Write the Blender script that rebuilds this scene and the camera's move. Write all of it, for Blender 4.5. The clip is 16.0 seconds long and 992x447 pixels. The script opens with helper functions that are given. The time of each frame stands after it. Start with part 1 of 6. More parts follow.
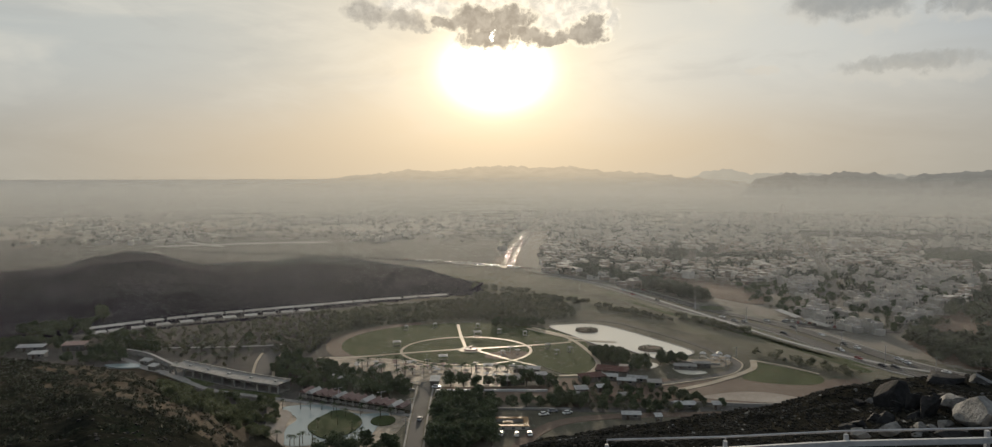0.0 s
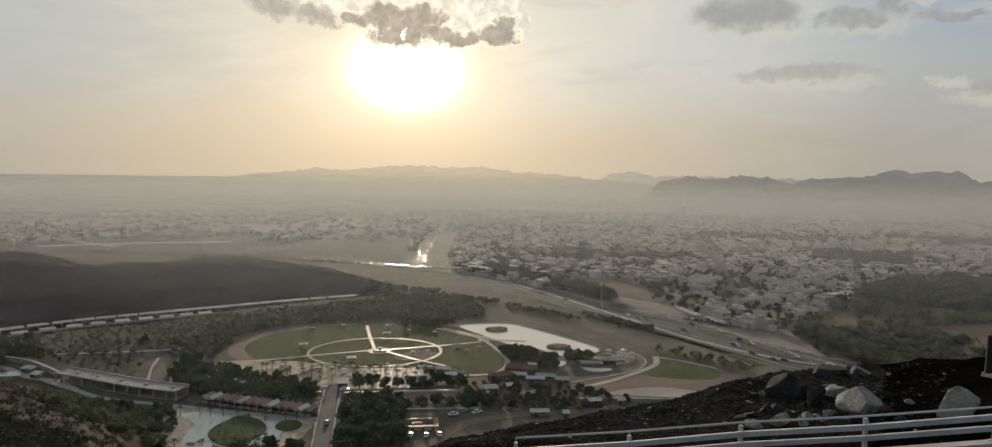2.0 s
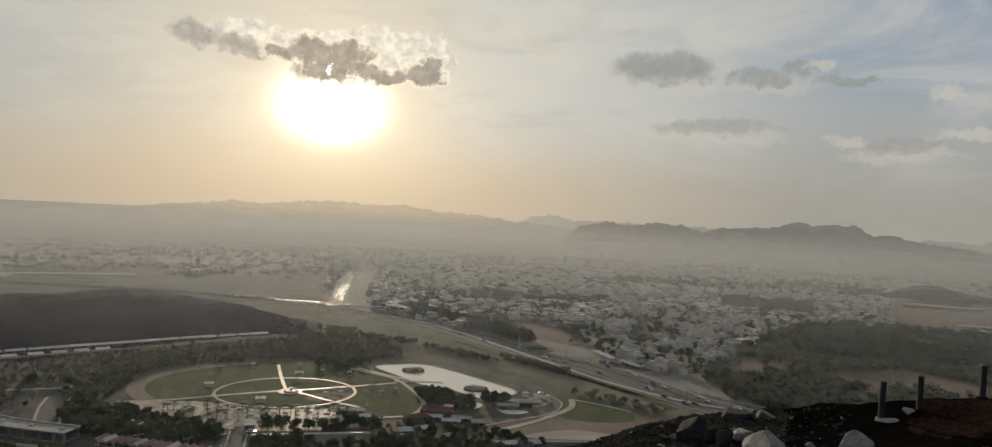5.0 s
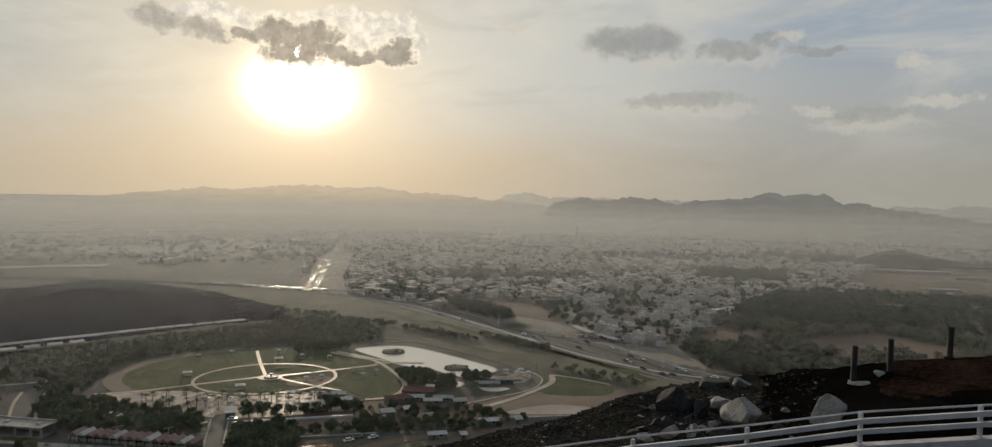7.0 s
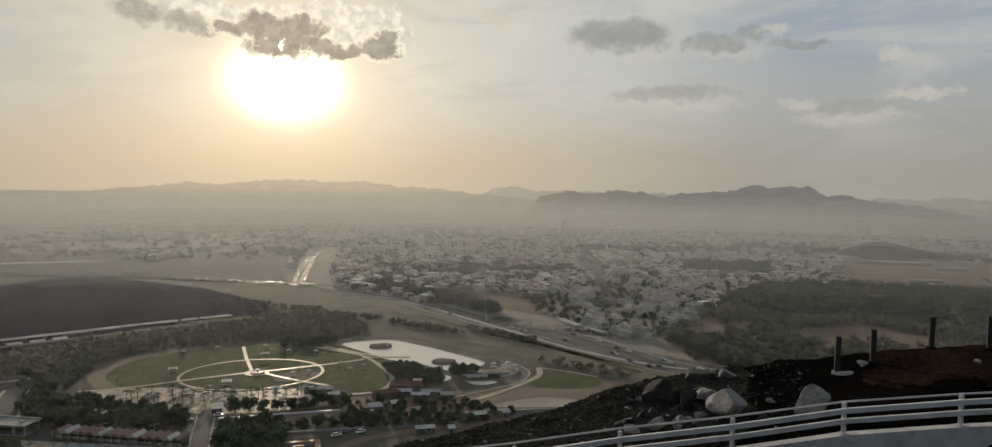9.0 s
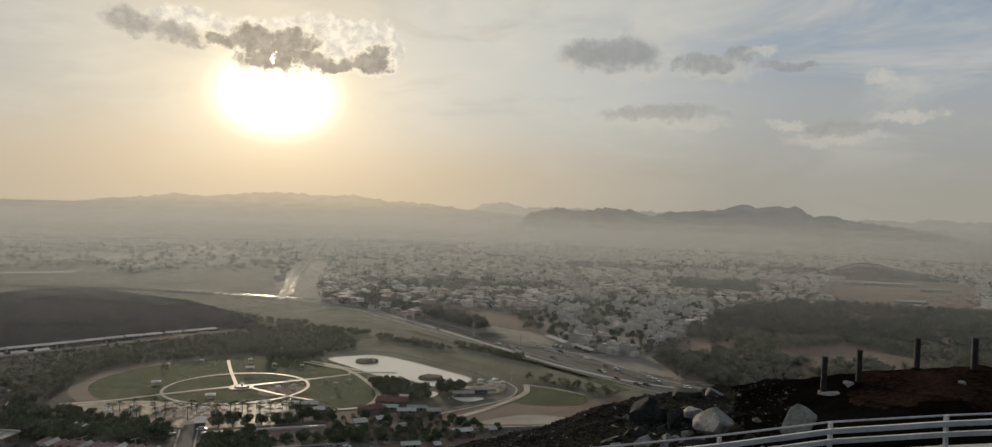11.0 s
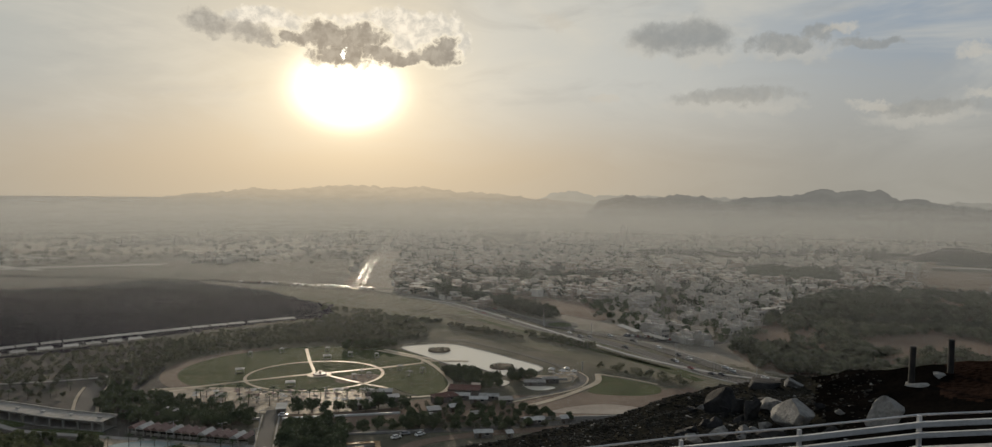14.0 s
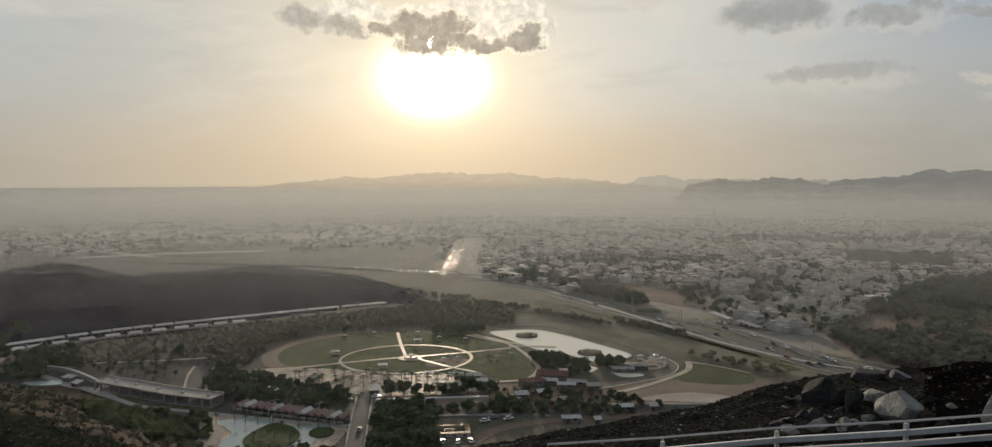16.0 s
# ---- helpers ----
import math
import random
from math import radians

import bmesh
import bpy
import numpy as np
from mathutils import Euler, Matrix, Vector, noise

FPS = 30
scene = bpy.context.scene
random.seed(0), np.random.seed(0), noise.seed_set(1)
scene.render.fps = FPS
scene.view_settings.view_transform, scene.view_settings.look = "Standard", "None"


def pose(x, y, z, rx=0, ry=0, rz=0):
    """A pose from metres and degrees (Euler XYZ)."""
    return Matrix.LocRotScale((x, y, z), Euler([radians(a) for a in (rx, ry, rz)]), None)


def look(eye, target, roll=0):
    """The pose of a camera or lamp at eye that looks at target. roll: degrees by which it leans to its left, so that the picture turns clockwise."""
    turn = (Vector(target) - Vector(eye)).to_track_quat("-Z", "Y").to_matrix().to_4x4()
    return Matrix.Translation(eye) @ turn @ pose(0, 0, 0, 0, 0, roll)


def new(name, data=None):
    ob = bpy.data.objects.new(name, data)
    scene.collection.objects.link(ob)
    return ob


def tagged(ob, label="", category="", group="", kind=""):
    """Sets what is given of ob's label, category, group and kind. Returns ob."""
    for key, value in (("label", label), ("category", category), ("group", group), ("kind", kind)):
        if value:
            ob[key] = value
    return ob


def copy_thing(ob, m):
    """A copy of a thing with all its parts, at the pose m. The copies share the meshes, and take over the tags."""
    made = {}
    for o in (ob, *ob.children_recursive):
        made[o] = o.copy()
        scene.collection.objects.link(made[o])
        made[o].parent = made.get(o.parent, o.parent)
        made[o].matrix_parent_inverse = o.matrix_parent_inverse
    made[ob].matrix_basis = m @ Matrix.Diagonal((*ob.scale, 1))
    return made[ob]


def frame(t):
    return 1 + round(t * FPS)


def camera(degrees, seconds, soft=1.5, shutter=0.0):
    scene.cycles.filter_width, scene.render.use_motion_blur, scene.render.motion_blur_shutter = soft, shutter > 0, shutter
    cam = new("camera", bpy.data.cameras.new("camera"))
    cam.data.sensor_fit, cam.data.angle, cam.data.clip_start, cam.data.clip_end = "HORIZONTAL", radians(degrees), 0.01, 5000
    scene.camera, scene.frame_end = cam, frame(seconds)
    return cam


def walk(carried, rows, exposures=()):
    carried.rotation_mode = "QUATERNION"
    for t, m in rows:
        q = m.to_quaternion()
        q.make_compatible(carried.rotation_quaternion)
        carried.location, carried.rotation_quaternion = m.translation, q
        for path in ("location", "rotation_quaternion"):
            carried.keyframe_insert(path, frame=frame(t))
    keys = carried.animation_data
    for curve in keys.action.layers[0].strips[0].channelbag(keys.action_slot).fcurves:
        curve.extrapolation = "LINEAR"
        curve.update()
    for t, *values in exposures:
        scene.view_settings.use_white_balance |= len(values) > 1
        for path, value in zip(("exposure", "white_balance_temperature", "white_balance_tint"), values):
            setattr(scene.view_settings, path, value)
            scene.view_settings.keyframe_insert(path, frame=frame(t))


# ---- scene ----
# camera: it stands on a lookout 100 m above the park and turns where it is
cam = camera(68.84, 16.0, 1.3)
PATH = [
    (0.0, 0, 0, 100, 86.20, 0.00, 0.00),
    (0.5, 0, 0, 100, 86.15, -0.24, -1.41),
    (1.0, 0, 0, 100, 86.14, -0.43, -3.60),
    (1.5, 0, 0, 100, 86.17, -0.56, -5.28),
    (2.0, 0, 0, 100, 86.25, -0.76, -7.02),
    (2.5, 0, 0, 100, 86.72, -1.00, -8.32),
    (3.0, 0, 0, 100, 87.99, -1.38, -9.64),
    (3.5, 0, 0, 100, 89.02, -1.85, -10.81),
    (4.0, 0, 0, 100, 89.48, -2.23, -11.60),
    (4.2, 0, 0, 100, 89.64, -2.39, -11.94),
    (6.3, 0, 0, 100, 88.79, -2.22, -14.75),
    (6.5, 0, 0, 100, 88.52, -1.93, -14.86),
    (7.0, 0, 0, 100, 88.00, -1.04, -15.13),
    (7.5, 0, 0, 100, 87.65, -0.83, -15.32),
    (8.0, 0, 0, 100, 87.44, -0.63, -15.57),
    (8.5, 0, 0, 100, 87.39, -0.59, -15.88),
    (9.0, 0, 0, 100, 87.52, -0.77, -16.20),
    (9.5, 0, 0, 100, 88.07, -0.96, -16.53),
    (9.7, 0, 0, 100, 88.40, -1.14, -16.69),
    (11.8, 0, 0, 100, 88.83, -1.69, -16.98),
    (12.0, 0, 0, 100, 88.77, -1.55, -16.67),
    (12.5, 0, 0, 100, 88.67, -1.29, -15.68),
    (13.0, 0, 0, 100, 88.49, -0.89, -14.30),
    (13.5, 0, 0, 100, 88.20, -0.72, -13.09),
    (14.0, 0, 0, 100, 87.85, -0.60, -11.61),
    (14.5, 0, 0, 100, 87.54, -0.54, -9.86),
    (15.0, 0, 0, 100, 87.31, -0.48, -8.48),
    (15.5, 0, 0, 100, 86.99, -0.35, -7.07),
    (16.0, 0, 0, 100, 86.71, 0.19, -4.81),
]
walk(cam, [(t, pose(*p)) for t, *p in PATH], ((0.0, 0.12), (2.0, 0.10), (3.0, 0.05), (3.5, -0.08), (4.2, -0.08), (7.0, -0.04), (9.5, -0.05), (12.0, -0.06), (12.5, -0.16), (14.0, -0.12), (15.5, 0.0), (16.0, 0.05)))

# ---- light: a low sun, veiled by dust and cloud ----
SUN_AZ, SUN_EL = -0.3, 9.6
sun_data = bpy.data.lights.new("sun", "SUN")
sun_data.energy, sun_data.angle, sun_data.color = 3.8, radians(2.5), (1.0, 0.84, 0.64)
sun = new("sun", sun_data)
sun_way = Vector((math.sin(radians(SUN_AZ)) * math.cos(radians(SUN_EL)), math.cos(radians(SUN_AZ)) * math.cos(radians(SUN_EL)), math.sin(radians(SUN_EL))))
sun.matrix_world = look(sun_way * 50, (0, 0, 0))


class Nodes:
    """Short hand for a node tree."""

    def __init__(self, tree):
        self.t = tree
        tree.nodes.clear()

    def add(self, kind, ins=None, operation=""):
        n = self.t.nodes.new(kind)
        if operation:
            n.operation = operation
        for k, v in (ins or {}).items():
            self.put(n.inputs[k], v)
        return n

    def put(self, sock, v):
        if isinstance(v, bpy.types.NodeSocket):
            self.t.links.new(v, sock)
        elif isinstance(v, bpy.types.Node):
            self.t.links.new(v.outputs[0], sock)
        else:
            if isinstance(v, (tuple, list)) and len(v) == 3 and sock.type == "RGBA":
                v = (*v, 1)
            sock.default_value = v

    def m(self, op, a, b=0.0, c=None, clamp=False):
        n = self.t.nodes.new("ShaderNodeMath")
        n.operation, n.use_clamp = op, clamp
        self.put(n.inputs[0], a)
        self.put(n.inputs[1], b)
        if c is not None:
            self.put(n.inputs[2], c)
        return n.outputs[0]

    def step(self, v, lo, hi, a=0.0, b=1.0):
        n = self.t.nodes.new("ShaderNodeMapRange")
        n.interpolation_type = "SMOOTHSTEP"
        for k, x in enumerate((v, lo, hi, a, b)):
            self.put(n.inputs[k], x)
        return n.outputs[0]

    def mix(self, f, a, b, blend="MIX"):
        n = self.t.nodes.new("ShaderNodeMix")
        n.data_type, n.blend_type = "RGBA", blend
        self.put(n.inputs[0], f)
        self.put(n.inputs[6], a)
        self.put(n.inputs[7], b)
        return n.outputs[2]

    def noise(self, vec, scale, detail=4.0, rough=0.55, distort=0.0):
        n = self.add("ShaderNodeTexNoise", {"Scale": scale, "Detail": detail, "Roughness": rough, "Distortion": distort})
        if vec is not None:
            self.put(n.inputs["Vector"], vec)
        return n.outputs[0]


def make_sky():
    world = bpy.data.worlds.new("dusty_evening_sky")
    scene.world = world
    world.use_nodes = True
    n = Nodes(world.node_tree)
    way = n.add("ShaderNodeTexCoord").outputs["Generated"]
    sep = n.add("ShaderNodeSeparateXYZ", {0: way})
    x, y, z = sep.outputs
    az = n.m("MULTIPLY", n.m("ARCTAN2", x, y), 57.2958)
    el = n.m("MULTIPLY", n.m("ARCSINE", z), 57.2958)
    dot = n.add("ShaderNodeVectorMath", {0: way, 1: tuple(sun_way)}, operation="DOT_PRODUCT").outputs["Value"]
    ang = n.m("MULTIPLY", n.m("ARCCOSINE", n.m("MINIMUM", dot, 0.99999)), 57.2958)
    flat = n.add("ShaderNodeCombineXYZ", {0: az, 1: el, 2: 0.0}).outputs[0]
    # thin high cloud, stretched along the horizon
    streak = n.noise(n.add("ShaderNodeCombineXYZ", {0: n.m("MULTIPLY", az, 0.35), 1: el, 2: 3.0}).outputs[0], 0.22, 5.0, 0.6, 0.6)
    fine = n.noise(flat, 0.42, 7.0, 0.58, 0.4)
    tear = n.noise(flat, 1.5, 8.0, 0.64, 0.5)
    # dust near the horizon, paler veil above it, blue far from the sun
    up = n.step(el, 0.0, 11.0)
    low = n.mix(n.step(ang, 4.0, 42.0), (0.66, 0.525, 0.36), (0.37, 0.352, 0.305))
    high = n.mix(n.step(ang, 6.0, 46.0), (0.58, 0.55, 0.47), (0.365, 0.395, 0.415))
    base = n.mix(up, low, high)
    blue = n.m("MULTIPLY", n.m("MULTIPLY", n.step(az, 16.0, 50.0), n.step(el, 6.5, 13.5)), 0.85)
    base = n.mix(blue, base, (0.22, 0.315, 0.45))
    pale = n.m("MULTIPLY", n.m("MULTIPLY", n.step(az, -30.0, -4.0, 1.0, 0.25), n.step(el, 2.0, 9.0)), 0.75)
    base = n.mix(pale, base, (0.455, 0.485, 0.475))
    clear = n.m("MULTIPLY", n.m("MULTIPLY", n.step(az, 5.0, 12.0), n.step(az, 42.0, 20.0)), n.step(el, 2.0, 9.0, 0.0, 0.6))
    base = n.mix(clear, base, (0.575, 0.60, 0.585))
    base = n.mix(n.m("MULTIPLY", n.step(streak, 0.42, 0.72), n.step(el, 2.0, 9.0, 0.1, 0.6)), base, (0.64, 0.62, 0.55))
    bank = n.noise(n.add("ShaderNodeCombineXYZ", {0: n.m("MULTIPLY", az, 0.3), 1: el, 2: 9.0}).outputs[0], 0.3, 6.0, 0.6, 0.8)
    base = n.mix(n.m("MULTIPLY", n.step(bank, 0.48, 0.72), n.step(el, 3.0, 10.0, 0.0, 0.45)), base, (0.40, 0.41, 0.40))
    # the dark eastern half of the sky and the zenith
    base = n.mix(n.step(ang, 50.0, 100.0), base, (0.26, 0.30, 0.345))
    # the glow round the sun, flattened by the cloud above it
    sq = n.m("SQRT", n.m("ADD", n.m("POWER", n.m("DIVIDE", n.m("SUBTRACT", az, SUN_AZ + 0.3), 1.38), 2.0), n.m("POWER", n.m("SUBTRACT", el, 8.1), 2.0)))
    core = n.m("MULTIPLY", n.m("EXPONENT", n.m("MULTIPLY", n.m("POWER", n.m("DIVIDE", sq, 2.62), 3.2), -1.0)), 2.2)
    halo = n.m("MULTIPLY", n.m("EXPONENT", n.m("DIVIDE", sq, -3.4)), 0.80)
    wide = n.m("MULTIPLY", n.m("EXPONENT", n.m("DIVIDE", sq, -10.0)), 0.20)

    def tint(v, c):
        return n.mix(1.0, n.add("ShaderNodeCombineXYZ", {0: v, 1: v, 2: v}).outputs[0], c, "MULTIPLY")
    glow = n.mix(1.0, tint(core, (1.0, 0.90, 0.66)), tint(halo, (1.0, 0.80, 0.46)), "ADD")
    glow = n.mix(1.0, glow, tint(wide, (1.0, 0.82, 0.55)), "ADD")
    base = n.mix(1.0, base, glow, "ADD")

    # clouds: soft ellipses in degrees of azimuth and elevation, torn by noise
    warp = n.add("ShaderNodeTexNoise", {"Vector": flat, "Scale": 0.5, "Detail": 5.0, "Roughness": 0.6})
    off = n.add("ShaderNodeVectorMath", {0: warp.outputs["Color"], 1: (0.5, 0.5, 0.5)}, operation="SUBTRACT").outputs[0]
    off = n.add("ShaderNodeVectorMath", {0: off, "Scale": 2.4}, operation="SCALE").outputs[0]
    bent = n.add("ShaderNodeVectorMath", {0: flat, 1: off}, operation="ADD").outputs[0]
    bs = n.add("ShaderNodeSeparateXYZ", {0: bent})
    bx, by = bs.outputs[0], bs.outputs[1]

    def blobs(rows, torn=1.8):
        field = None
        for a, e, w, h in rows:
            d = n.m("ADD", n.m("POWER", n.m("DIVIDE", n.m("SUBTRACT", bx, a), w), 2.0), n.m("POWER", n.m("DIVIDE", n.m("SUBTRACT", by, e), h), 2.0))
            v = n.m("SUBTRACT", 1.0, d)
            field = v if field is None else n.m("MAXIMUM", field, v)
        ragged = n.m("ADD", n.m("SUBTRACT", fine, 0.5), n.m("MULTIPLY", n.m("SUBTRACT", tear, 0.5), 1.3))
        return n.m("ADD", field, n.m("MULTIPLY", ragged, torn))
    lumps = n.step(n.noise(flat, 1.15, 6.0, 0.62, 0.3), 0.34, 0.68)
    bright = blobs([(4.0, 13.3, 2.3, 1.0), (6.4, 12.8, 2.0, 1.2), (8.1, 11.6, 1.5, 1.0), (4.4, 11.8, 1.8, 1.0), (-6.6, 12.9, 2.8, 0.7), (-3.8, 12.5, 2.2, 0.7), (0.2, 12.7, 3.0, 0.9), (1.0, 11.6, 5.0, 1.5)], 1.6)
    base = n.mix(n.m("MULTIPLY", n.step(bright, -0.6, 0.6), 0.8), base, n.mix(lumps, (0.60, 0.595, 0.55), (1.10, 1.02, 0.87)))
    wisps = blobs([(-9.7, 12.3, 1.9, 0.75), (-7.2, 11.8, 1.6, 0.6), (-5.6, 11.3, 1.1, 0.45)], 1.5)
    base = n.mix(n.m("MULTIPLY", n.step(wisps, -0.8, 0.9), 0.85), base, n.mix(lumps, (0.29, 0.292, 0.28), (0.46, 0.45, 0.41)))
    dark = blobs([(-1.3, 11.9, 2.3, 1.05), (1.1, 11.8, 1.8, 1.0), (-0.5, 10.6, 2.5, 0.85), (2.7, 10.7, 2.0, 0.6), (6.8, 10.8, 1.8, 0.8), (5.0, 10.5, 1.8, 0.4), (-3.5, 11.6, 1.6, 0.6), (7.6, 11.6, 0.9, 0.6)], 2.0)
    base = n.mix(n.m("MULTIPLY", n.step(dark, -1.0, -0.1), 0.6), base, (1.12, 1.02, 0.80))
    base = n.mix(n.m("MULTIPLY", n.step(dark, -0.5, 0.55), 0.95), base, n.mix(lumps, (0.245, 0.242, 0.228), (0.40, 0.385, 0.345)))
    rim = blobs([(23.2, 11.3, 2.6, 0.9), (27.4, 10.6, 3.0, 0.8), (33.4, 10.8, 3.4, 0.9), (29.4, 6.9, 5.4, 0.7), (42.0, 5.8, 3.8, 0.6)], 1.2)
    base = n.mix(n.m("MULTIPLY", n.step(rim, -0.4, 1.0), 0.45), base, (0.60, 0.57, 0.50))
    lens = blobs([(25.2, 12.0, 3.9, 1.4), (27.8, 11.8, 2.0, 1.1)], 0.5)
    base = n.mix(n.m("MULTIPLY", n.step(lens, -0.25, 0.9), 0.8), base, n.mix(lumps, (0.270, 0.285, 0.285), (0.315, 0.325, 0.318)))
    torn = blobs([(32.6, 11.2, 2.6, 0.75), (35.4, 11.8, 1.6, 0.6), (38.6, 10.9, 2.4, 0.5)], 1.3)
    base = n.mix(n.m("MULTIPLY", n.step(torn, -0.1, 0.8), 0.75), base, n.mix(lumps, (0.290, 0.305, 0.305), (0.36, 0.365, 0.35)))
    low_band = blobs([(29.6, 7.6, 5.2, 0.8), (42.0, 6.4, 3.6, 0.55)], 0.9)
    base = n.mix(n.m("MULTIPLY", n.step(low_band, -0.1, 0.9), 0.62), base, n.mix(lumps, (0.325, 0.325, 0.305), (0.37, 0.365, 0.335)))
    puffs = blobs([(16.2, 13.5, 1.3, 0.8), (44.6, 9.8, 1.2, 0.7), (46.6, 7.0, 2.4, 0.5), (38.8, 6.6, 1.6, 0.45), (36.8, 11.9, 1.2, 0.5), (20.0, 7.6, 1.2, 0.4)], 1.6)
    base = n.mix(n.m("MULTIPLY", n.step(puffs, -0.2, 0.9), 0.6), base, (0.62, 0.585, 0.51))
    gap = blobs([(-0.5, 10.75, 0.30, 0.55)])
    base = n.mix(n.step(gap, 0.2, 0.7), base, (2.0, 1.9, 1.6))

    # Sky Texture adds only a trace; the hand-coloured sky gives the light
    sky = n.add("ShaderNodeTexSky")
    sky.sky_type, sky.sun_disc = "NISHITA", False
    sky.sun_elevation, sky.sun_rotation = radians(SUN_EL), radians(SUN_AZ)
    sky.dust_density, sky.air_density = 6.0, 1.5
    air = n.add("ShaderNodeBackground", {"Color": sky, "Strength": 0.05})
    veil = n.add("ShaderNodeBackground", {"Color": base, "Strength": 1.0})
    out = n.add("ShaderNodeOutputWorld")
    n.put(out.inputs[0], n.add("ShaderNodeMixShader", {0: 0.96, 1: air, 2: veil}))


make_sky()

# ---- materials ----
def surface(name, dark, light, rough=0.85, scale=0.2, fine=3.0, bump=0.3, spec=0.3, metal=0.0, lift=0.0, vary=0.0, third=None, dust=0.0, polish=None):
    """A worn surface: two scales of mottling, fine relief, and a change from object to object (vary)."""
    mat = bpy.data.materials.new(name)
    mat.use_nodes = True
    n = Nodes(mat.node_tree)
    pos = n.add("ShaderNodeNewGeometry").outputs["Position"]
    big = n.noise(pos, scale, 5.0, 0.6)
    small = n.noise(pos, fine, 4.0, 0.65)
    f = n.m("ADD", n.m("MULTIPLY", n.step(big, 0.32, 0.68), 0.6), n.m("MULTIPLY", n.step(small, 0.3, 0.7), 0.4))
    col = n.mix(f, dark, light)
    if third:
        col = n.mix(n.step(n.noise(pos, scale * 2.3, 3.0, 0.6, 0.5), 0.55, 0.7), col, third)
    if vary:
        rnd = n.add("ShaderNodeObjectInfo").outputs["Random"]
        k = n.m("ADD", 1.0 - vary / 2, n.m("MULTIPLY", rnd, vary))
        col = n.mix(1.0, col, n.add("ShaderNodeCombineXYZ", {0: k, 1: k, 2: k}).outputs[0], "MULTIPLY")
    # the dust weight is sheen that stands in for haze at grazing views
    bsdf = n.add("ShaderNodeBsdfPrincipled", {"Base Color": col, "Roughness": rough, "Metallic": metal, "Specular IOR Level": spec, "Sheen Weight": dust, "Sheen Roughness": 0.6, "Sheen Tint": (0.95, 0.88, 0.78)})
    if bump:
        b = n.add("ShaderNodeBump", {"Strength": bump, "Distance": 0.6 / fine, "Height": small})
        n.put(bsdf.inputs["Normal"], b)
    if polish:
        bsdf = n.add("ShaderNodeMixShader", {0: polish[0], 1: bsdf, 2: n.add("ShaderNodeBsdfGlossy", {"Color": (1, 0.97, 0.92), "Roughness": polish[1]})})
    n.put(n.add("ShaderNodeOutputMaterial").inputs[0], bsdf)
    return mat


def foliage(name, dark, light, through_light=0.12, dust=0.0):
    mat = bpy.data.materials.new(name)
    mat.use_nodes = True
    n = Nodes(mat.node_tree)
    geo = n.add("ShaderNodeNewGeometry")
    isl, pos = geo.outputs["Random Per Island"], geo.outputs["Position"]
    f = n.m("ADD", n.m("MULTIPLY", isl, 0.3), n.m("ADD", n.m("MULTIPLY", n.step(n.noise(pos, 0.06, 2.0), 0.38, 0.62), 0.3), n.m("MULTIPLY", n.step(n.noise(pos, 0.22, 2.0), 0.40, 0.60), 0.4)))
    col = n.mix(f, dark, light)
    # here too dust adds sheen, which pales leaves as haze would
    d = n.add("ShaderNodeBsdfPrincipled", {"Base Color": col, "Roughness": 0.75, "Specular IOR Level": 0.15, "Sheen Weight": dust, "Sheen Roughness": 0.6, "Sheen Tint": (0.95, 0.88, 0.78)})
    tr = n.add("ShaderNodeBsdfTranslucent", {"Color": col})
    n.put(n.add("ShaderNodeOutputMaterial").inputs[0], n.add("ShaderNodeMixShader", {0: through_light, 1: d, 2: tr}))
    return mat


def haze_emission(name, near_sun, away, base_near, base_away, z0, z1, relief=0.1, by_range=False):
    """Mountains, plain and blocks at the edge of sight, with haze painted as emission."""
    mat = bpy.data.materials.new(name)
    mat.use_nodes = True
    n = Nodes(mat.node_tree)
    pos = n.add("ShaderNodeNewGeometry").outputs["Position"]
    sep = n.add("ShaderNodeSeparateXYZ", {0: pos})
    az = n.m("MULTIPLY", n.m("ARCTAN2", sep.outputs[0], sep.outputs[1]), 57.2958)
    # colour shifts with sun azimuth and height or range to imitate haze
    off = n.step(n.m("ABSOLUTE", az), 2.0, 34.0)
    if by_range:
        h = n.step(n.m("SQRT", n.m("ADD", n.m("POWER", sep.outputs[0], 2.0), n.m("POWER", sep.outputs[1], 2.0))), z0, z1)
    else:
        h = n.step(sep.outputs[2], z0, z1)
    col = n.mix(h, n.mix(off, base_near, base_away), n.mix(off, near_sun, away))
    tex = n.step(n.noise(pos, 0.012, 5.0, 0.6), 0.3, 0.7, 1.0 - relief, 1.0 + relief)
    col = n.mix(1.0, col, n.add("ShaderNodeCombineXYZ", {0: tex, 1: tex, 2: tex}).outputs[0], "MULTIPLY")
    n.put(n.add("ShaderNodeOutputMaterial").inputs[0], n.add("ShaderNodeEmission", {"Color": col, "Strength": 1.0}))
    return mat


def water(name, tint=(0.10, 0.12, 0.12), rough=0.08):
    mat = bpy.data.materials.new(name)
    mat.use_nodes = True
    n = Nodes(mat.node_tree)
    pos = n.add("ShaderNodeNewGeometry").outputs["Position"]
    b = n.add("ShaderNodeBump", {"Strength": 0.06, "Distance": 0.2, "Height": n.noise(pos, 1.2, 3.0)})
    bsdf = n.add("ShaderNodeBsdfPrincipled", {"Base Color": tint, "Roughness": rough, "IOR": 1.33, "Specular IOR Level": 0.9, "Normal": b})
    n.put(n.add("ShaderNodeOutputMaterial").inputs[0], bsdf)
    return mat


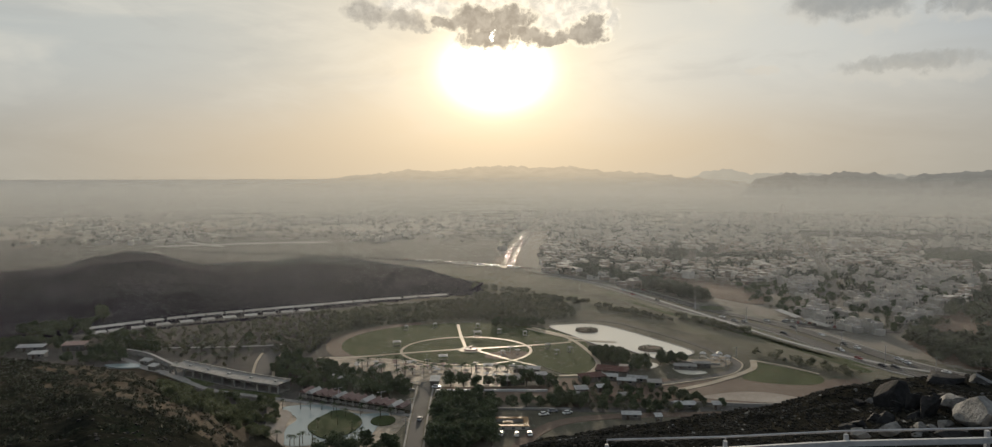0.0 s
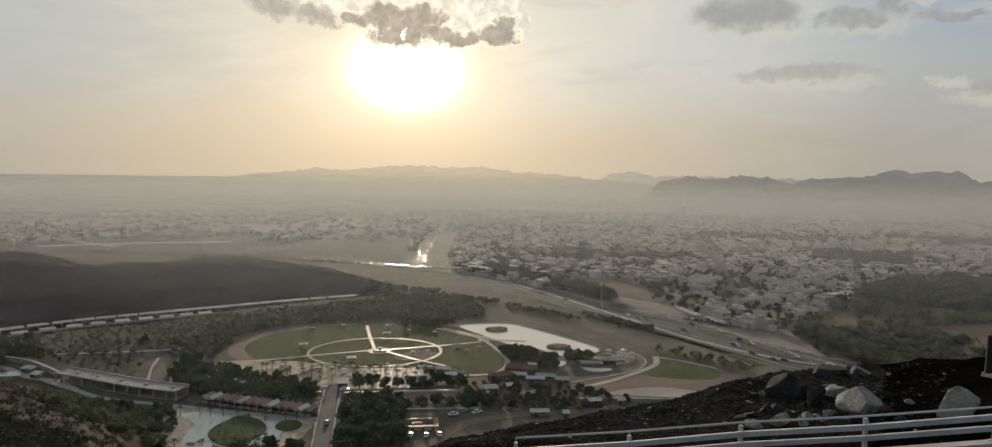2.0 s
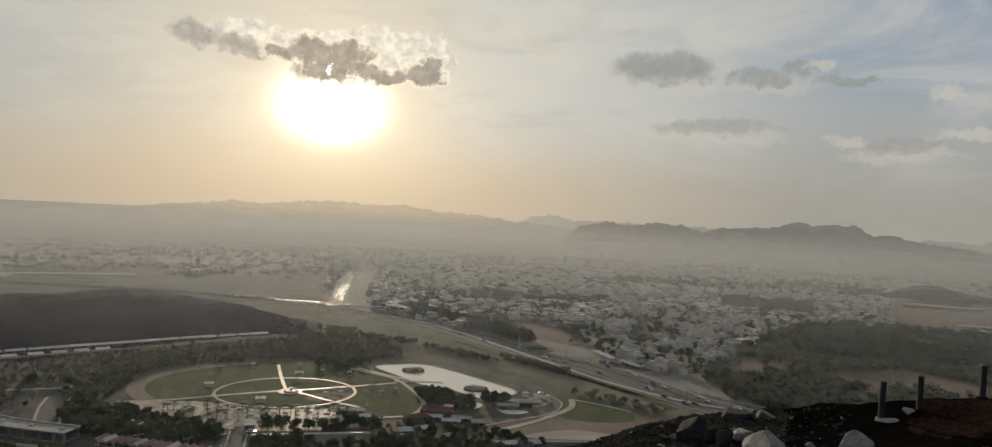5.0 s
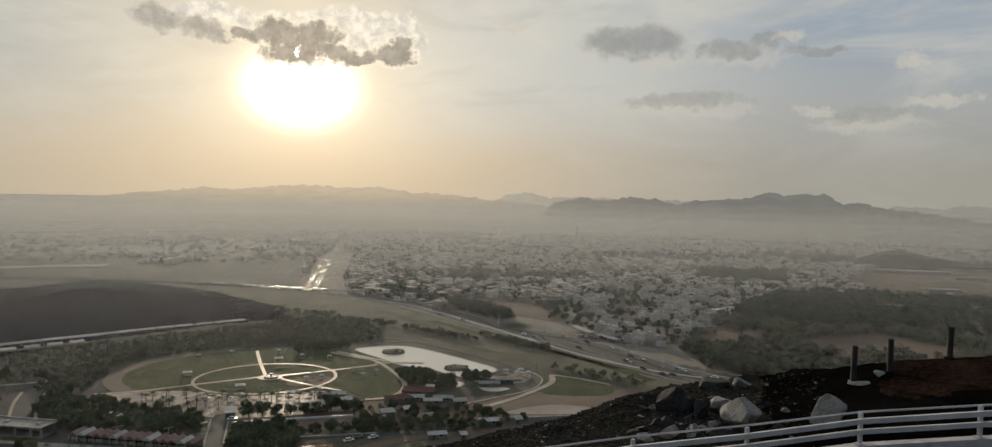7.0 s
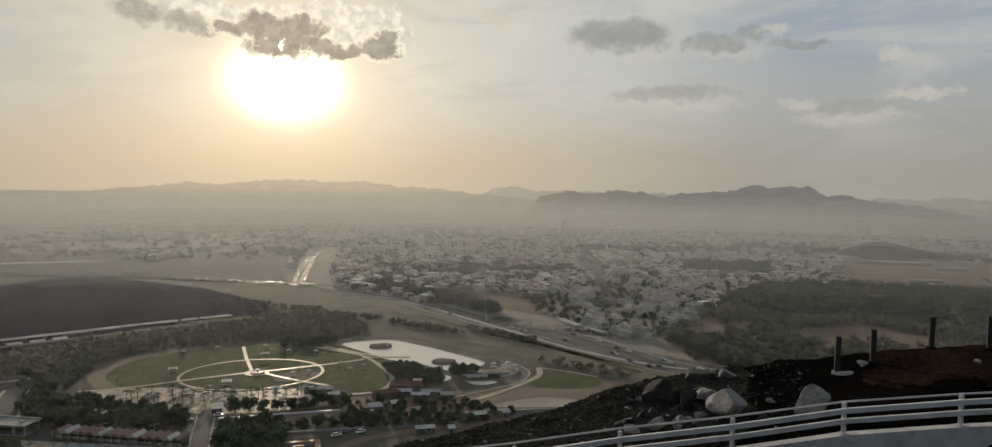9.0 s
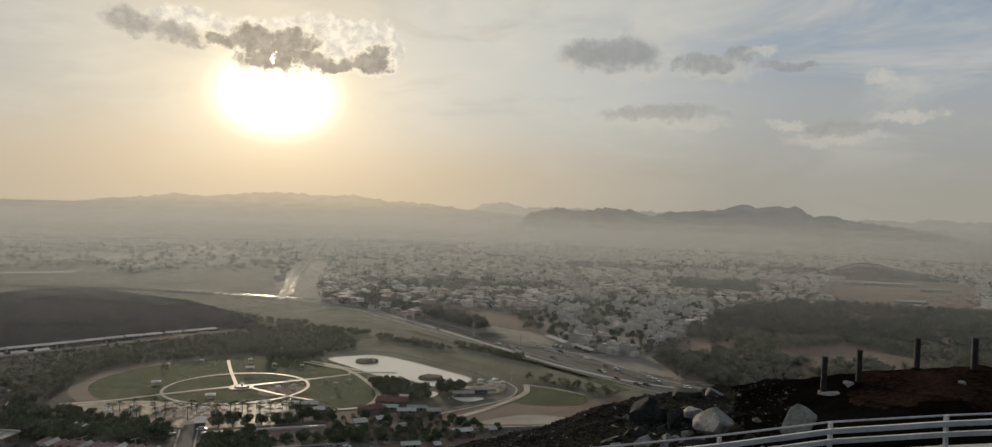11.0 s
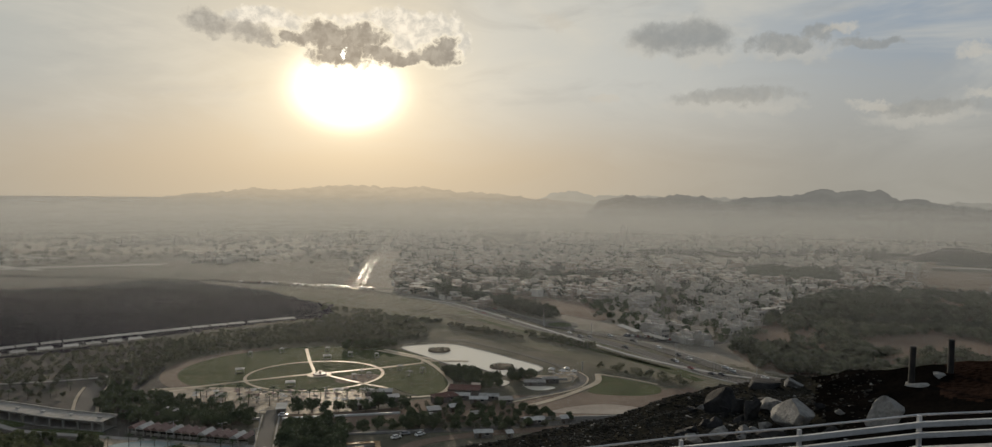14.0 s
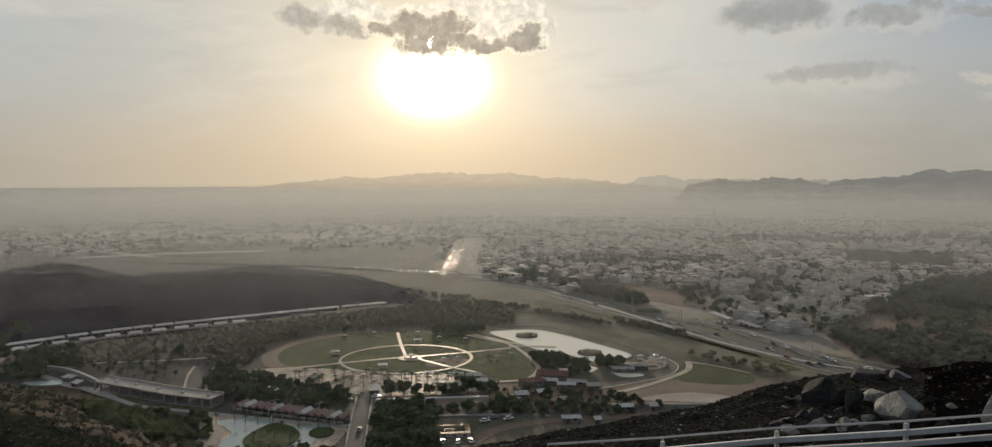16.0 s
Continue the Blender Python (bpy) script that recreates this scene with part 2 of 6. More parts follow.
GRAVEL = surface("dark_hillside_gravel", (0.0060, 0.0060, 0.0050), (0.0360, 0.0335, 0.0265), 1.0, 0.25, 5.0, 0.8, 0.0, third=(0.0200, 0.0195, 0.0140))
# near-black: the deep shade behind the railing is put into this colour
SHADE_SOIL = surface("soil_painted_black_for_shade", (0.0010, 0.0010, 0.0009), (0.0075, 0.0066, 0.0058), 1.0, 0.3, 6.0, 0.6, 0.0)
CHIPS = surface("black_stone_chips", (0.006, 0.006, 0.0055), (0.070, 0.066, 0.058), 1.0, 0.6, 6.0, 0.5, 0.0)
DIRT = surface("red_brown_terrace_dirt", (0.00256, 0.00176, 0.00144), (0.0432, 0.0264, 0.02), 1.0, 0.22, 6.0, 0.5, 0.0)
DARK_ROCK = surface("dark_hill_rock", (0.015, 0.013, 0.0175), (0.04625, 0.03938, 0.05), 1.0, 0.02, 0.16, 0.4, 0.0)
FLANK = surface("scrubby_slope_soil", (0.0095, 0.0110, 0.0090), (0.0340, 0.0330, 0.0250), 1.0, 0.03, 0.7, 0.8, 0.0, third=(0.0130, 0.0175, 0.0120))
FLANK_BARE = surface("bare_brown_slope_soil", (0.036, 0.029, 0.020), (0.090, 0.068, 0.046), 0.95, 0.06, 0.8, 0.8, 0.03, third=(0.020, 0.021, 0.013))
SCRUB = surface("park_scrub_soil", (0.066, 0.066, 0.048), (0.168, 0.1464, 0.1104), 0.95, 0.03, 0.5, 0.5, 0.05, third=(0.0864, 0.09, 0.06))
WADI = surface("dry_grass_belt", (0.100, 0.094, 0.064), (0.190, 0.170, 0.128), 0.95, 0.02, 0.3, 0.3, 0.05, third=(0.085, 0.094, 0.048))
TOWN_SOIL = surface("sandy_town_soil", (0.105, 0.092, 0.076), (0.185, 0.160, 0.132), 0.95, 0.012, 0.15, 0.2, 0.1, third=(0.095, 0.088, 0.066), dust=0.15)
SAND = surface("bare_pale_sand", (0.26, 0.22, 0.185), (0.40, 0.345, 0.29), 0.95, 0.05, 0.6, 0.2, 0.1)
BROWN_SOIL = surface("bare_brown_soil", (0.125, 0.09, 0.070), (0.195, 0.144, 0.11), 0.95, 0.02, 0.3, 0.2, 0.1)
PLAIN_SOIL = surface("dull_dusty_plain_soil", (0.050, 0.045, 0.041), (0.100, 0.088, 0.077), 0.95, 0.008, 0.1, 0.2, 0.1, third=(0.048, 0.047, 0.040))
RED_SOIL = surface("bare_reddish_soil", (0.112, 0.080, 0.060), (0.176, 0.128, 0.096), 0.95, 0.06, 0.8, 0.2)
LAWN = surface("mown_lawn", (0.040, 0.052, 0.022), (0.080, 0.093, 0.042), 0.95, 0.06, 1.5, 0.3, 0.05, third=(0.1025, 0.0925, 0.05375))
PAVING = surface("smooth_pale_paving", (0.34, 0.280, 0.210), (0.52, 0.445, 0.345), 0.7, 0.12, 2.0, 0.06, 0.0, polish=(0.036, 0.36))
PLAZA = surface("worn_plaza_paving", (0.1595, 0.1305, 0.1015), (0.5075, 0.4205, 0.319), 0.8, 0.12, 0.8, 0.2, 0.08, third=(0.2175, 0.1668, 0.1305), polish=(0.010, 0.36))
ASPHALT = surface("dusty_asphalt", (0.075, 0.070, 0.065), (0.125, 0.115, 0.105), 0.9, 0.05, 1.5, 0.2, 0.15)
PALE_ROAD = surface("sun_bleached_road", (0.26, 0.25, 0.23), (0.40, 0.385, 0.36), 0.85, 0.03, 0.6, 0.1, 0.2)
WORN_ASPHALT = surface("traffic_polished_asphalt", (0.055, 0.051, 0.047), (0.095, 0.088, 0.080), 0.8, 0.05, 1.5, 0.05, 0.0, polish=(0.012, 0.33))
CONCRETE = surface("weathered_concrete", (0.19, 0.178, 0.162), (0.34, 0.318, 0.292), 0.85, 0.4, 6.0, 0.3)
WHITE = surface("white_paint", (0.38, 0.375, 0.37), (0.58, 0.57, 0.56), 0.6, 1.5, 14.0, 0.1, 0.2)
DULL_WHITE = surface("dusty_white_plaster", (0.32, 0.305, 0.28), (0.50, 0.48, 0.45), 0.8, 0.3, 2.0, 0.1, 0.2, vary=0.5)
SHEET_WHITE = surface("dusty_white_sheet_roof", (0.26, 0.255, 0.245), (0.44, 0.43, 0.41), 0.75, 0.5, 2.0, 0.1, 0.15, vary=0.5)
DIRTY_PAINT = surface("dirty_white_wall_paint", (0.30, 0.288, 0.288), (0.50, 0.485, 0.48), 0.85, 0.5, 2.5, 0.2, 0.2, third=(0.30, 0.285, 0.28))
POOL_WATER = water("pale_pool_water", (0.27, 0.32, 0.32), 0.12)
# pale base colour adds to the water's own reflection of the sky
LAKE_WATER = water("lake_water_painted_sky_shine", (0.74, 0.68, 0.57), 0.08)
HOUSE_WALL = surface("beige_house_plaster", (0.29, 0.27, 0.24), (0.52, 0.485, 0.435), 0.85, 0.2, 2.0, 0.1, vary=0.6, dust=0.2)
HOUSE_ROOF = surface("flat_roof_screed", (0.28, 0.26, 0.24), (0.46, 0.43, 0.40), 0.8, 0.3, 2.5, 0.1, vary=0.6)
MAROON = surface("dark_maroon_roof_sheet", (0.085, 0.048, 0.042), (0.145, 0.088, 0.078), 0.9, 0.4, 3.0, 0.2, 0.0)
RED_ROOF = surface("red_brown_roof_tiles", (0.165, 0.100, 0.085), (0.27, 0.175, 0.15), 0.6, 0.4, 3.0, 0.3)
GLASS_DARK = surface("dark_window_glass", (0.02, 0.022, 0.025), (0.04, 0.042, 0.045), 0.15, 1.0, 5.0, 0.0, 0.6)
STEEL = surface("galvanised_pipe", (0.30, 0.30, 0.31), (0.48, 0.48, 0.49), 0.45, 1.0, 20.0, 0.1, 0.5, 0.7)
# darker copy of the wall plaster, with shade put into its colour
KIOSK_WALL = surface("shaded_kiosk_plaster", (0.11, 0.10, 0.09), (0.20, 0.185, 0.165), 0.9, 0.5, 3.0, 0.1, 0.1, vary=0.5)
BLACK = surface("tarred_black_post", (0.010, 0.010, 0.010), (0.028, 0.026, 0.024), 0.8, 2.0, 20.0, 0.4)
ROCK_PALE = surface("pale_limestone_boulder", (0.085, 0.084, 0.079), (0.26, 0.256, 0.244), 0.9, 1.4, 7.0, 0.8)
ROCK_DARK = surface("dark_broken_rock", (0.008, 0.008, 0.0085), (0.040, 0.040, 0.041), 0.9, 0.9, 6.0, 0.7, 0.12)
BARK = surface("grey_brown_bark", (0.06, 0.045, 0.035), (0.12, 0.095, 0.07), 0.9, 1.0, 8.0, 0.6)
LEAF_DARK = foliage("dark_green_leaves", (0.035, 0.05, 0.02875), (0.125, 0.15, 0.0825))
LEAF_SCRUB = foliage("dark_dry_scrub_leaves", (0.020, 0.025, 0.017), (0.070, 0.074, 0.050))
LEAF_MID = foliage("bush_leaves", (0.030, 0.042, 0.021), (0.185, 0.198, 0.108), 0.2)
LEAF_DUSTY = foliage("dusty_grey_green_leaves", (0.0432, 0.0504, 0.0312), (0.18, 0.1776, 0.12), 0.3, 0.1)
LEAF_FAR = foliage("far_dusty_leaves", (0.018, 0.024, 0.017), (0.058, 0.064, 0.044), 0.15, 0.1)
LEAF_WOOD = foliage("dusty_acacia_leaves", (0.0138, 0.0207, 0.0138), (0.1725, 0.1817, 0.1288), 0.25, 0.1)
LEAF_DEEP = foliage("deep_green_plantation_leaves", (0.009, 0.017, 0.012), (0.088, 0.104, 0.072), 0.2)
# golden tone puts the low sun's glint into the tile colour
GOLD_TILE = surface("roof_tiles_painted_sun_gold", (0.20, 0.115, 0.050), (0.34, 0.21, 0.095), 0.6, 0.8, 3.0, 0.3, 0.2)
TYRE = surface("black_rubber", (0.012, 0.012, 0.012), (0.025, 0.025, 0.025), 0.8, 3.0, 20.0, 0.0)
CAR_PAINTS = [surface("car_paint", c, tuple(v * 1.15 for v in c), 0.32, 1.0, 8.0, 0.0, 0.35) for c in
              ((0.62, 0.62, 0.61), (0.70, 0.69, 0.66), (0.05, 0.05, 0.055), (0.25, 0.25, 0.26), (0.22, 0.03, 0.03))]


# ---- mesh helpers ----
class Geo:
    def __init__(self):
        self.v, self.f = [], []

    def add(self, verts, faces):
        k = len(self.v)
        self.v += [tuple(p) for p in verts]
        self.f += [tuple(i + k for i in f) for f in faces]
        return self

    def box(self, x, y, z, sx, sy, sz, turn=0.0, taper=1.0):
        """A box that stands on z, taper narrowing its top."""
        c, s = math.cos(radians(turn)), math.sin(radians(turn))
        pts = []
        for dz, k in ((0, 1.0), (sz, taper)):
            for dx, dy in ((-1, -1), (1, -1), (1, 1), (-1, 1)):
                px, py = dx * sx / 2 * k, dy * sy / 2 * k
                pts.append((x + px * c - py * s, y + px * s + py * c, z + dz))
        return self.add(pts, [(3, 2, 1, 0), (4, 5, 6, 7), (0, 1, 5, 4), (1, 2, 6, 5), (2, 3, 7, 6), (3, 0, 4, 7)])

    def prism(self, outline, z0, z1):
        n = len(outline)
        pts = [(x, y, z0) for x, y in outline] + [(x, y, z1) for x, y in outline]
        return self.add(pts, [tuple(range(n, 2 * n)), tuple(range(n - 1, -1, -1))] + [(i, (i + 1) % n, n + (i + 1) % n, n + i) for i in range(n)])

    def tube(self, a, b, r0, r1=None, n=8):
        a, b = Vector(a), Vector(b)
        r1 = r0 if r1 is None else r1
        q = (b - a).to_track_quat("Z", "Y")
        pts = []
        for c, r in ((a, r0), (b, r1)):
            for i in range(n):
                w = 2 * math.pi * i / n
                pts.append(c + q @ Vector((r * math.cos(w), r * math.sin(w), 0)))
        return self.add(pts, [tuple(range(n - 1, -1, -1)), tuple(range(n, 2 * n))] + [(i, (i + 1) % n, n + (i + 1) % n, n + i) for i in range(n)])

    def ribbon(self, line, width, z0, z1):
        """A strip of road along a line of (x, y), with sides."""
        left, right = [], []
        for i, p in enumerate(line):
            a, b = line[max(i - 1, 0)], line[min(i + 1, len(line) - 1)]
            d = Vector((b[0] - a[0], b[1] - a[1])).normalized()
            left.append((p[0] - d.y * width / 2, p[1] + d.x * width / 2))
            right.append((p[0] + d.y * width / 2, p[1] - d.x * width / 2))
        n = len(line)
        pts = [(x, y, z1) for x, y in left] + [(x, y, z1) for x, y in right] + [(x, y, z0) for x, y in left] + [(x, y, z0) for x, y in right]
        faces = []
        for i in range(n - 1):
            faces += [(i, n + i, n + i + 1, i + 1), (2 * n + i, i, i + 1, 2 * n + i + 1), (n + i, 3 * n + i, 3 * n + i + 1, n + i + 1)]
        return self.add(pts, faces)

    def mesh(self, name, *mats):
        me = bpy.data.meshes.new(name)
        me.from_pydata(self.v, [], self.f)
        for m in mats:
            me.materials.append(m)
        me.update()
        return me


def part(name, geo, material, parent=None, label="", smooth=False):
    me = geo if isinstance(geo, bpy.types.Mesh) else geo.mesh(name, material)
    if smooth:
        me.shade_smooth()
    ob = new(name, me)
    ob.parent = parent
    if label:
        ob["label"] = label
    return ob


def thing(name, label, category, m=None, group="", kind=""):
    ob = tagged(new(name), label, category, group, kind)
    if m is not None:
        ob.matrix_basis = m
    return ob


def spline(points, step=4.0, closed=False):
    """A smooth line through a few bends."""
    n, out = len(points), []
    P = [Vector(p) for p in points]
    for i in range(n if closed else n - 1):
        p0, p1, p2, p3 = ((P[(i + k) % n] for k in (-1, 0, 1, 2)) if closed else (P[min(max(i + k, 0), n - 1)] for k in (-1, 0, 1, 2)))
        k = max(2, int((p2 - p1).length / step))
        for j in range(k):
            t = j / k
            out.append(tuple(0.5 * (2 * p1 + (p2 - p0) * t + (2 * p0 - 5 * p1 + 4 * p2 - p3) * t * t + (3 * p1 - p0 - 3 * p2 + p3) * t ** 3)))
    if not closed:
        out.append(tuple(P[-1]))
    return out


def ellipse(x, y, a, b, n=64, turn=0.0):
    c, s = math.cos(radians(turn)), math.sin(radians(turn))
    return [(x + a * math.cos(w) * c - b * math.sin(w) * s, y + a * math.cos(w) * s + b * math.sin(w) * c) for w in (2 * math.pi * i / n for i in range(n))]


def ring(name, x, y, a, b, width, z0, z1):
    g = Geo()
    line = ellipse(x, y, a, b, 96)
    return g.ribbon(line + line[:1], width, z0, z1)


def inside(p, poly):
    x, y = p
    hit = False
    for i in range(len(poly)):
        (x0, y0), (x1, y1) = poly[i - 1], poly[i]
        if (y0 > y) != (y1 > y) and x < (x1 - x0) * (y - y0) / (y1 - y0) + x0:
            hit = not hit
    return hit

# ---- the ground: one sheet from the lookout to the horizon ----
TABLES = {}


def table(seed):
    if seed not in TABLES:
        TABLES[seed] = np.random.RandomState(seed).rand(64, 64)
    return TABLES[seed]


def fbm(x, y, seed, octaves=4):
    """Smooth value noise on arrays."""
    out, amp = np.zeros_like(x), 1.0
    for k in range(octaves):
        r = table(seed + k)
        xi, yi = np.floor(x).astype(int), np.floor(y).astype(int)
        fx, fy = x - xi, y - yi
        fx, fy = fx * fx * (3 - 2 * fx), fy * fy * (3 - 2 * fy)
        a, b = r[xi % 64, yi % 64], r[(xi + 1) % 64, yi % 64]
        c, d = r[xi % 64, (yi + 1) % 64], r[(xi + 1) % 64, (yi + 1) % 64]
        out += amp * ((a * (1 - fx) + b * fx) * (1 - fy) + (c * (1 - fx) + d * fx) * fy - 0.5)
        amp, x, y = amp * 0.5, x * 2.03 + 7.1, y * 2.03 + 3.7
    return out


def ss(v, a, b):
    t = np.clip((v - a) / (b - a), 0, 1)
    return t * t * (3 - 2 * t)


# bends of the skyline of the near hillside, of the flank's foot and of the dark ridge, by azimuth in degrees
CREST_AZ, CREST_EL = (-8, 5, 11, 16, 21, 25, 29, 34, 40, 45, 51, 70), (25, 20.4, 19.1, 18.1, 16.9, 15.2, 14.1, 12.9, 11.7, 10.5, 9.4, 9.0)
FOOT_AZ, FOOT_R = (-70, -35, -31, -27, -23, -20, -17, -14), (560, 478, 440, 400, 345, 310, 275, 230)
RIDGE_AZ = (-70, -35, -31, -29, -27.2, -25.4, -23.5, -22.3, -20, -18, -16, -13.8, -11.8, -9.2, -7.2, -5.2, -3.2, -1)
RIDGE_EL = (6.6, 6.3, 6.14, 5.55, 5.34, 5.6, 6.1, 6.42, 6.45, 6.5, 6.3, 6.2, 6.22, 6.81, 7.1, 7.52, 8.04, 8.7)
FRONT_EL = (7.6, 7.3, 6.86, 6.43, 6.19, 6.2, 6.5, 6.85, 7.28, 7.22, 6.8, 6.95, 7.1, 7.5, 7.9, 8.4, 8.9, 9.4)
SPUR_EL = (9.0, 8.9, 8.45, 8.05, 7.80, 7.72, 7.70, 7.75, 8.0, 8.3, 8.45, 8.6, 8.8, 9.1, 9.4, 9.6, 9.8, 10.0)


def ground_height(x, y):
    r, az = np.hypot(x, y), np.degrees(np.arctan2(x, y))
    # the mountain on which the lookout stands
    z = np.where(r < 3, 98.4, np.where(r < 12, 98.4 - (r - 3) * 0.82, np.where(r < 30, 91.0 - (r - 12) * 0.17, 88 - 0.62 * (r - 30))))
    # near hillside with its crest
    crest_r = 36 + 1.5 * fbm(az * 0.15, az * 0.0, 11)
    crest_z = 100 - crest_r * np.tan(np.radians(np.interp(az, CREST_AZ, CREST_EL)))
    inner_z = np.interp(az, (0, 17, 26, 35, 42, 50, 70), (90.6, 90.6, 91.1, 91.6, 92.1, 92.7, 93.0))
    k = np.clip((r - 25) / (crest_r - 25), 0, 1)
    near = np.where(r < crest_r, inner_z * (1 - k) + crest_z * k, crest_z - 0.72 * (r - crest_r))
    near = near + (fbm(x * 0.45, y * 0.45, 21, 5) * 0.30 + fbm(x * 1.6, y * 1.6, 31, 4) * 0.13 + 0.06) * ss(r, 27, 31) * np.interp(az, (38, 43), (1.0, 0.45))
    w = ss(az, -4, 3) * ss(r, 24, 27)
    z = z * (1 - w) + near * w
    # the scrubby flank
    foot = np.interp(az, FOOT_AZ, FOOT_R) + 14 * fbm(az * 0.3, az * 0.0, 41)
    slope = np.interp(az, (-35, -22, -17, -14), (0.145, 0.23, 0.12, 0.05))
    flank = np.maximum(foot - r, 0) * slope * (1 + 0.05 * fbm(x * 0.02, y * 0.02, 51)) + fbm(x * 0.09, y * 0.09, 61, 6) * 2.4 * ss(foot - r, 0, 60)
    z = np.where(az < -12, np.maximum(z, flank * ss(az, -12, -16)), z)
    z = np.maximum(z, 0)
    # the dark ridge beyond the park
    el = np.interp(az, RIDGE_AZ, RIDGE_EL)
    base = np.interp(az, (-70, -35, -29, -18.7, -11.2, -4.2, -1), (560, 556, 560, 566, 604, 640, 650))
    depth = np.interp(az, (-35, -20, -8, -2), (230, 220, 170, 60))
    hill = np.zeros_like(r)
    for share, first, bends, fall in ((1.0, 0.5, RIDGE_EL, 2.4), (0.58, 0.16, FRONT_EL, 1.2), (0.26, 0.0, SPUR_EL, 0.9)):
        top, foot_r = base + depth * share, base + depth * first
        crest = 100 - top * np.tan(np.radians(np.interp(az, RIDGE_AZ, bends)))
        u = (r - foot_r) / (top - foot_r)
        hill = np.maximum(hill, crest * np.where(u < 1, ss(u, 0, 1.15) / 0.953, np.clip(1 - (u - 1) * fall, 0, 1)))
    u = (r - base) / depth
    hill = hill + (fbm(x * 0.012, y * 0.012, 71, 5) * 5 * ss(np.abs(u - 1), 0.06, 0.4) + fbm(x * 0.04, y * 0.04, 81, 5) * 3.0) * ss(u, 0.05, 0.4) * ss(u, 1.4, 1.1) * (depth / 230) ** 1.5
    z = z + np.where((az < -1) & (az > -75), np.maximum(hill, 0) * ss(az, 0, -6), 0)
    # a low dark mound in the town, and far land raised to fit the horizon in the camera's view
    mound = 20 * np.exp(-((x - 955) / 52) ** 2 - ((y - 996) / 50) ** 2) + 12 * np.exp(-((x - 1003) / 85) ** 2 - ((y - 948) / 60) ** 2)
    return z + mound + 74 * np.clip((r - 2500) / 2450, 0, 1) ** 1.6


def inside_all(x, y, poly):
    hit = np.zeros(len(x), bool)
    for (x0, y0), (x1, y1) in zip(poly[-1:] + poly[:-1], poly):
        if y0 != y1:
            hit ^= ((y0 > y) != (y1 > y)) & (x < (x1 - x0) * (y - y0) / (y1 - y0) + x0)
    return hit


WADI_N = [(-60, 800), (0, 765), (72, 690), (117, 606), (149, 526), (180, 470), (196, 410), (206, 366), (240, 300)]
WADI_S = [(230, 268), (188, 330), (168, 372), (142, 410), (116, 470), (84, 520), (40, 560), (-20, 620), (-90, 690)]
TOWN_EDGE = [(-900, 900), (-84, 850), (10, 785), (78, 705), (122, 622), (155, 542), (195, 500), (215, 420), (262, 330), (600, 250)]

FOREST = [(246, 428), (238, 382), (262, 345), (330, 330), (420, 340), (520, 370), (760, 520), (715, 585), (660, 628), (610, 655), (560, 672), (493, 668), (416, 612), (324, 520)]

BROWN_SLOPE = [(700, 800), (620, 680), (625, 652), (720, 590), (790, 640), (1020, 830), (1100, 1040), (990, 1060)]
BARE_BAND = [(-238, 372), (-190, 372), (-160, 349), (-134, 328), (-98, 262), (-80, 240), (-70, 178), (-88, 200), (-101, 196), (-145, 257), (-198, 326)]


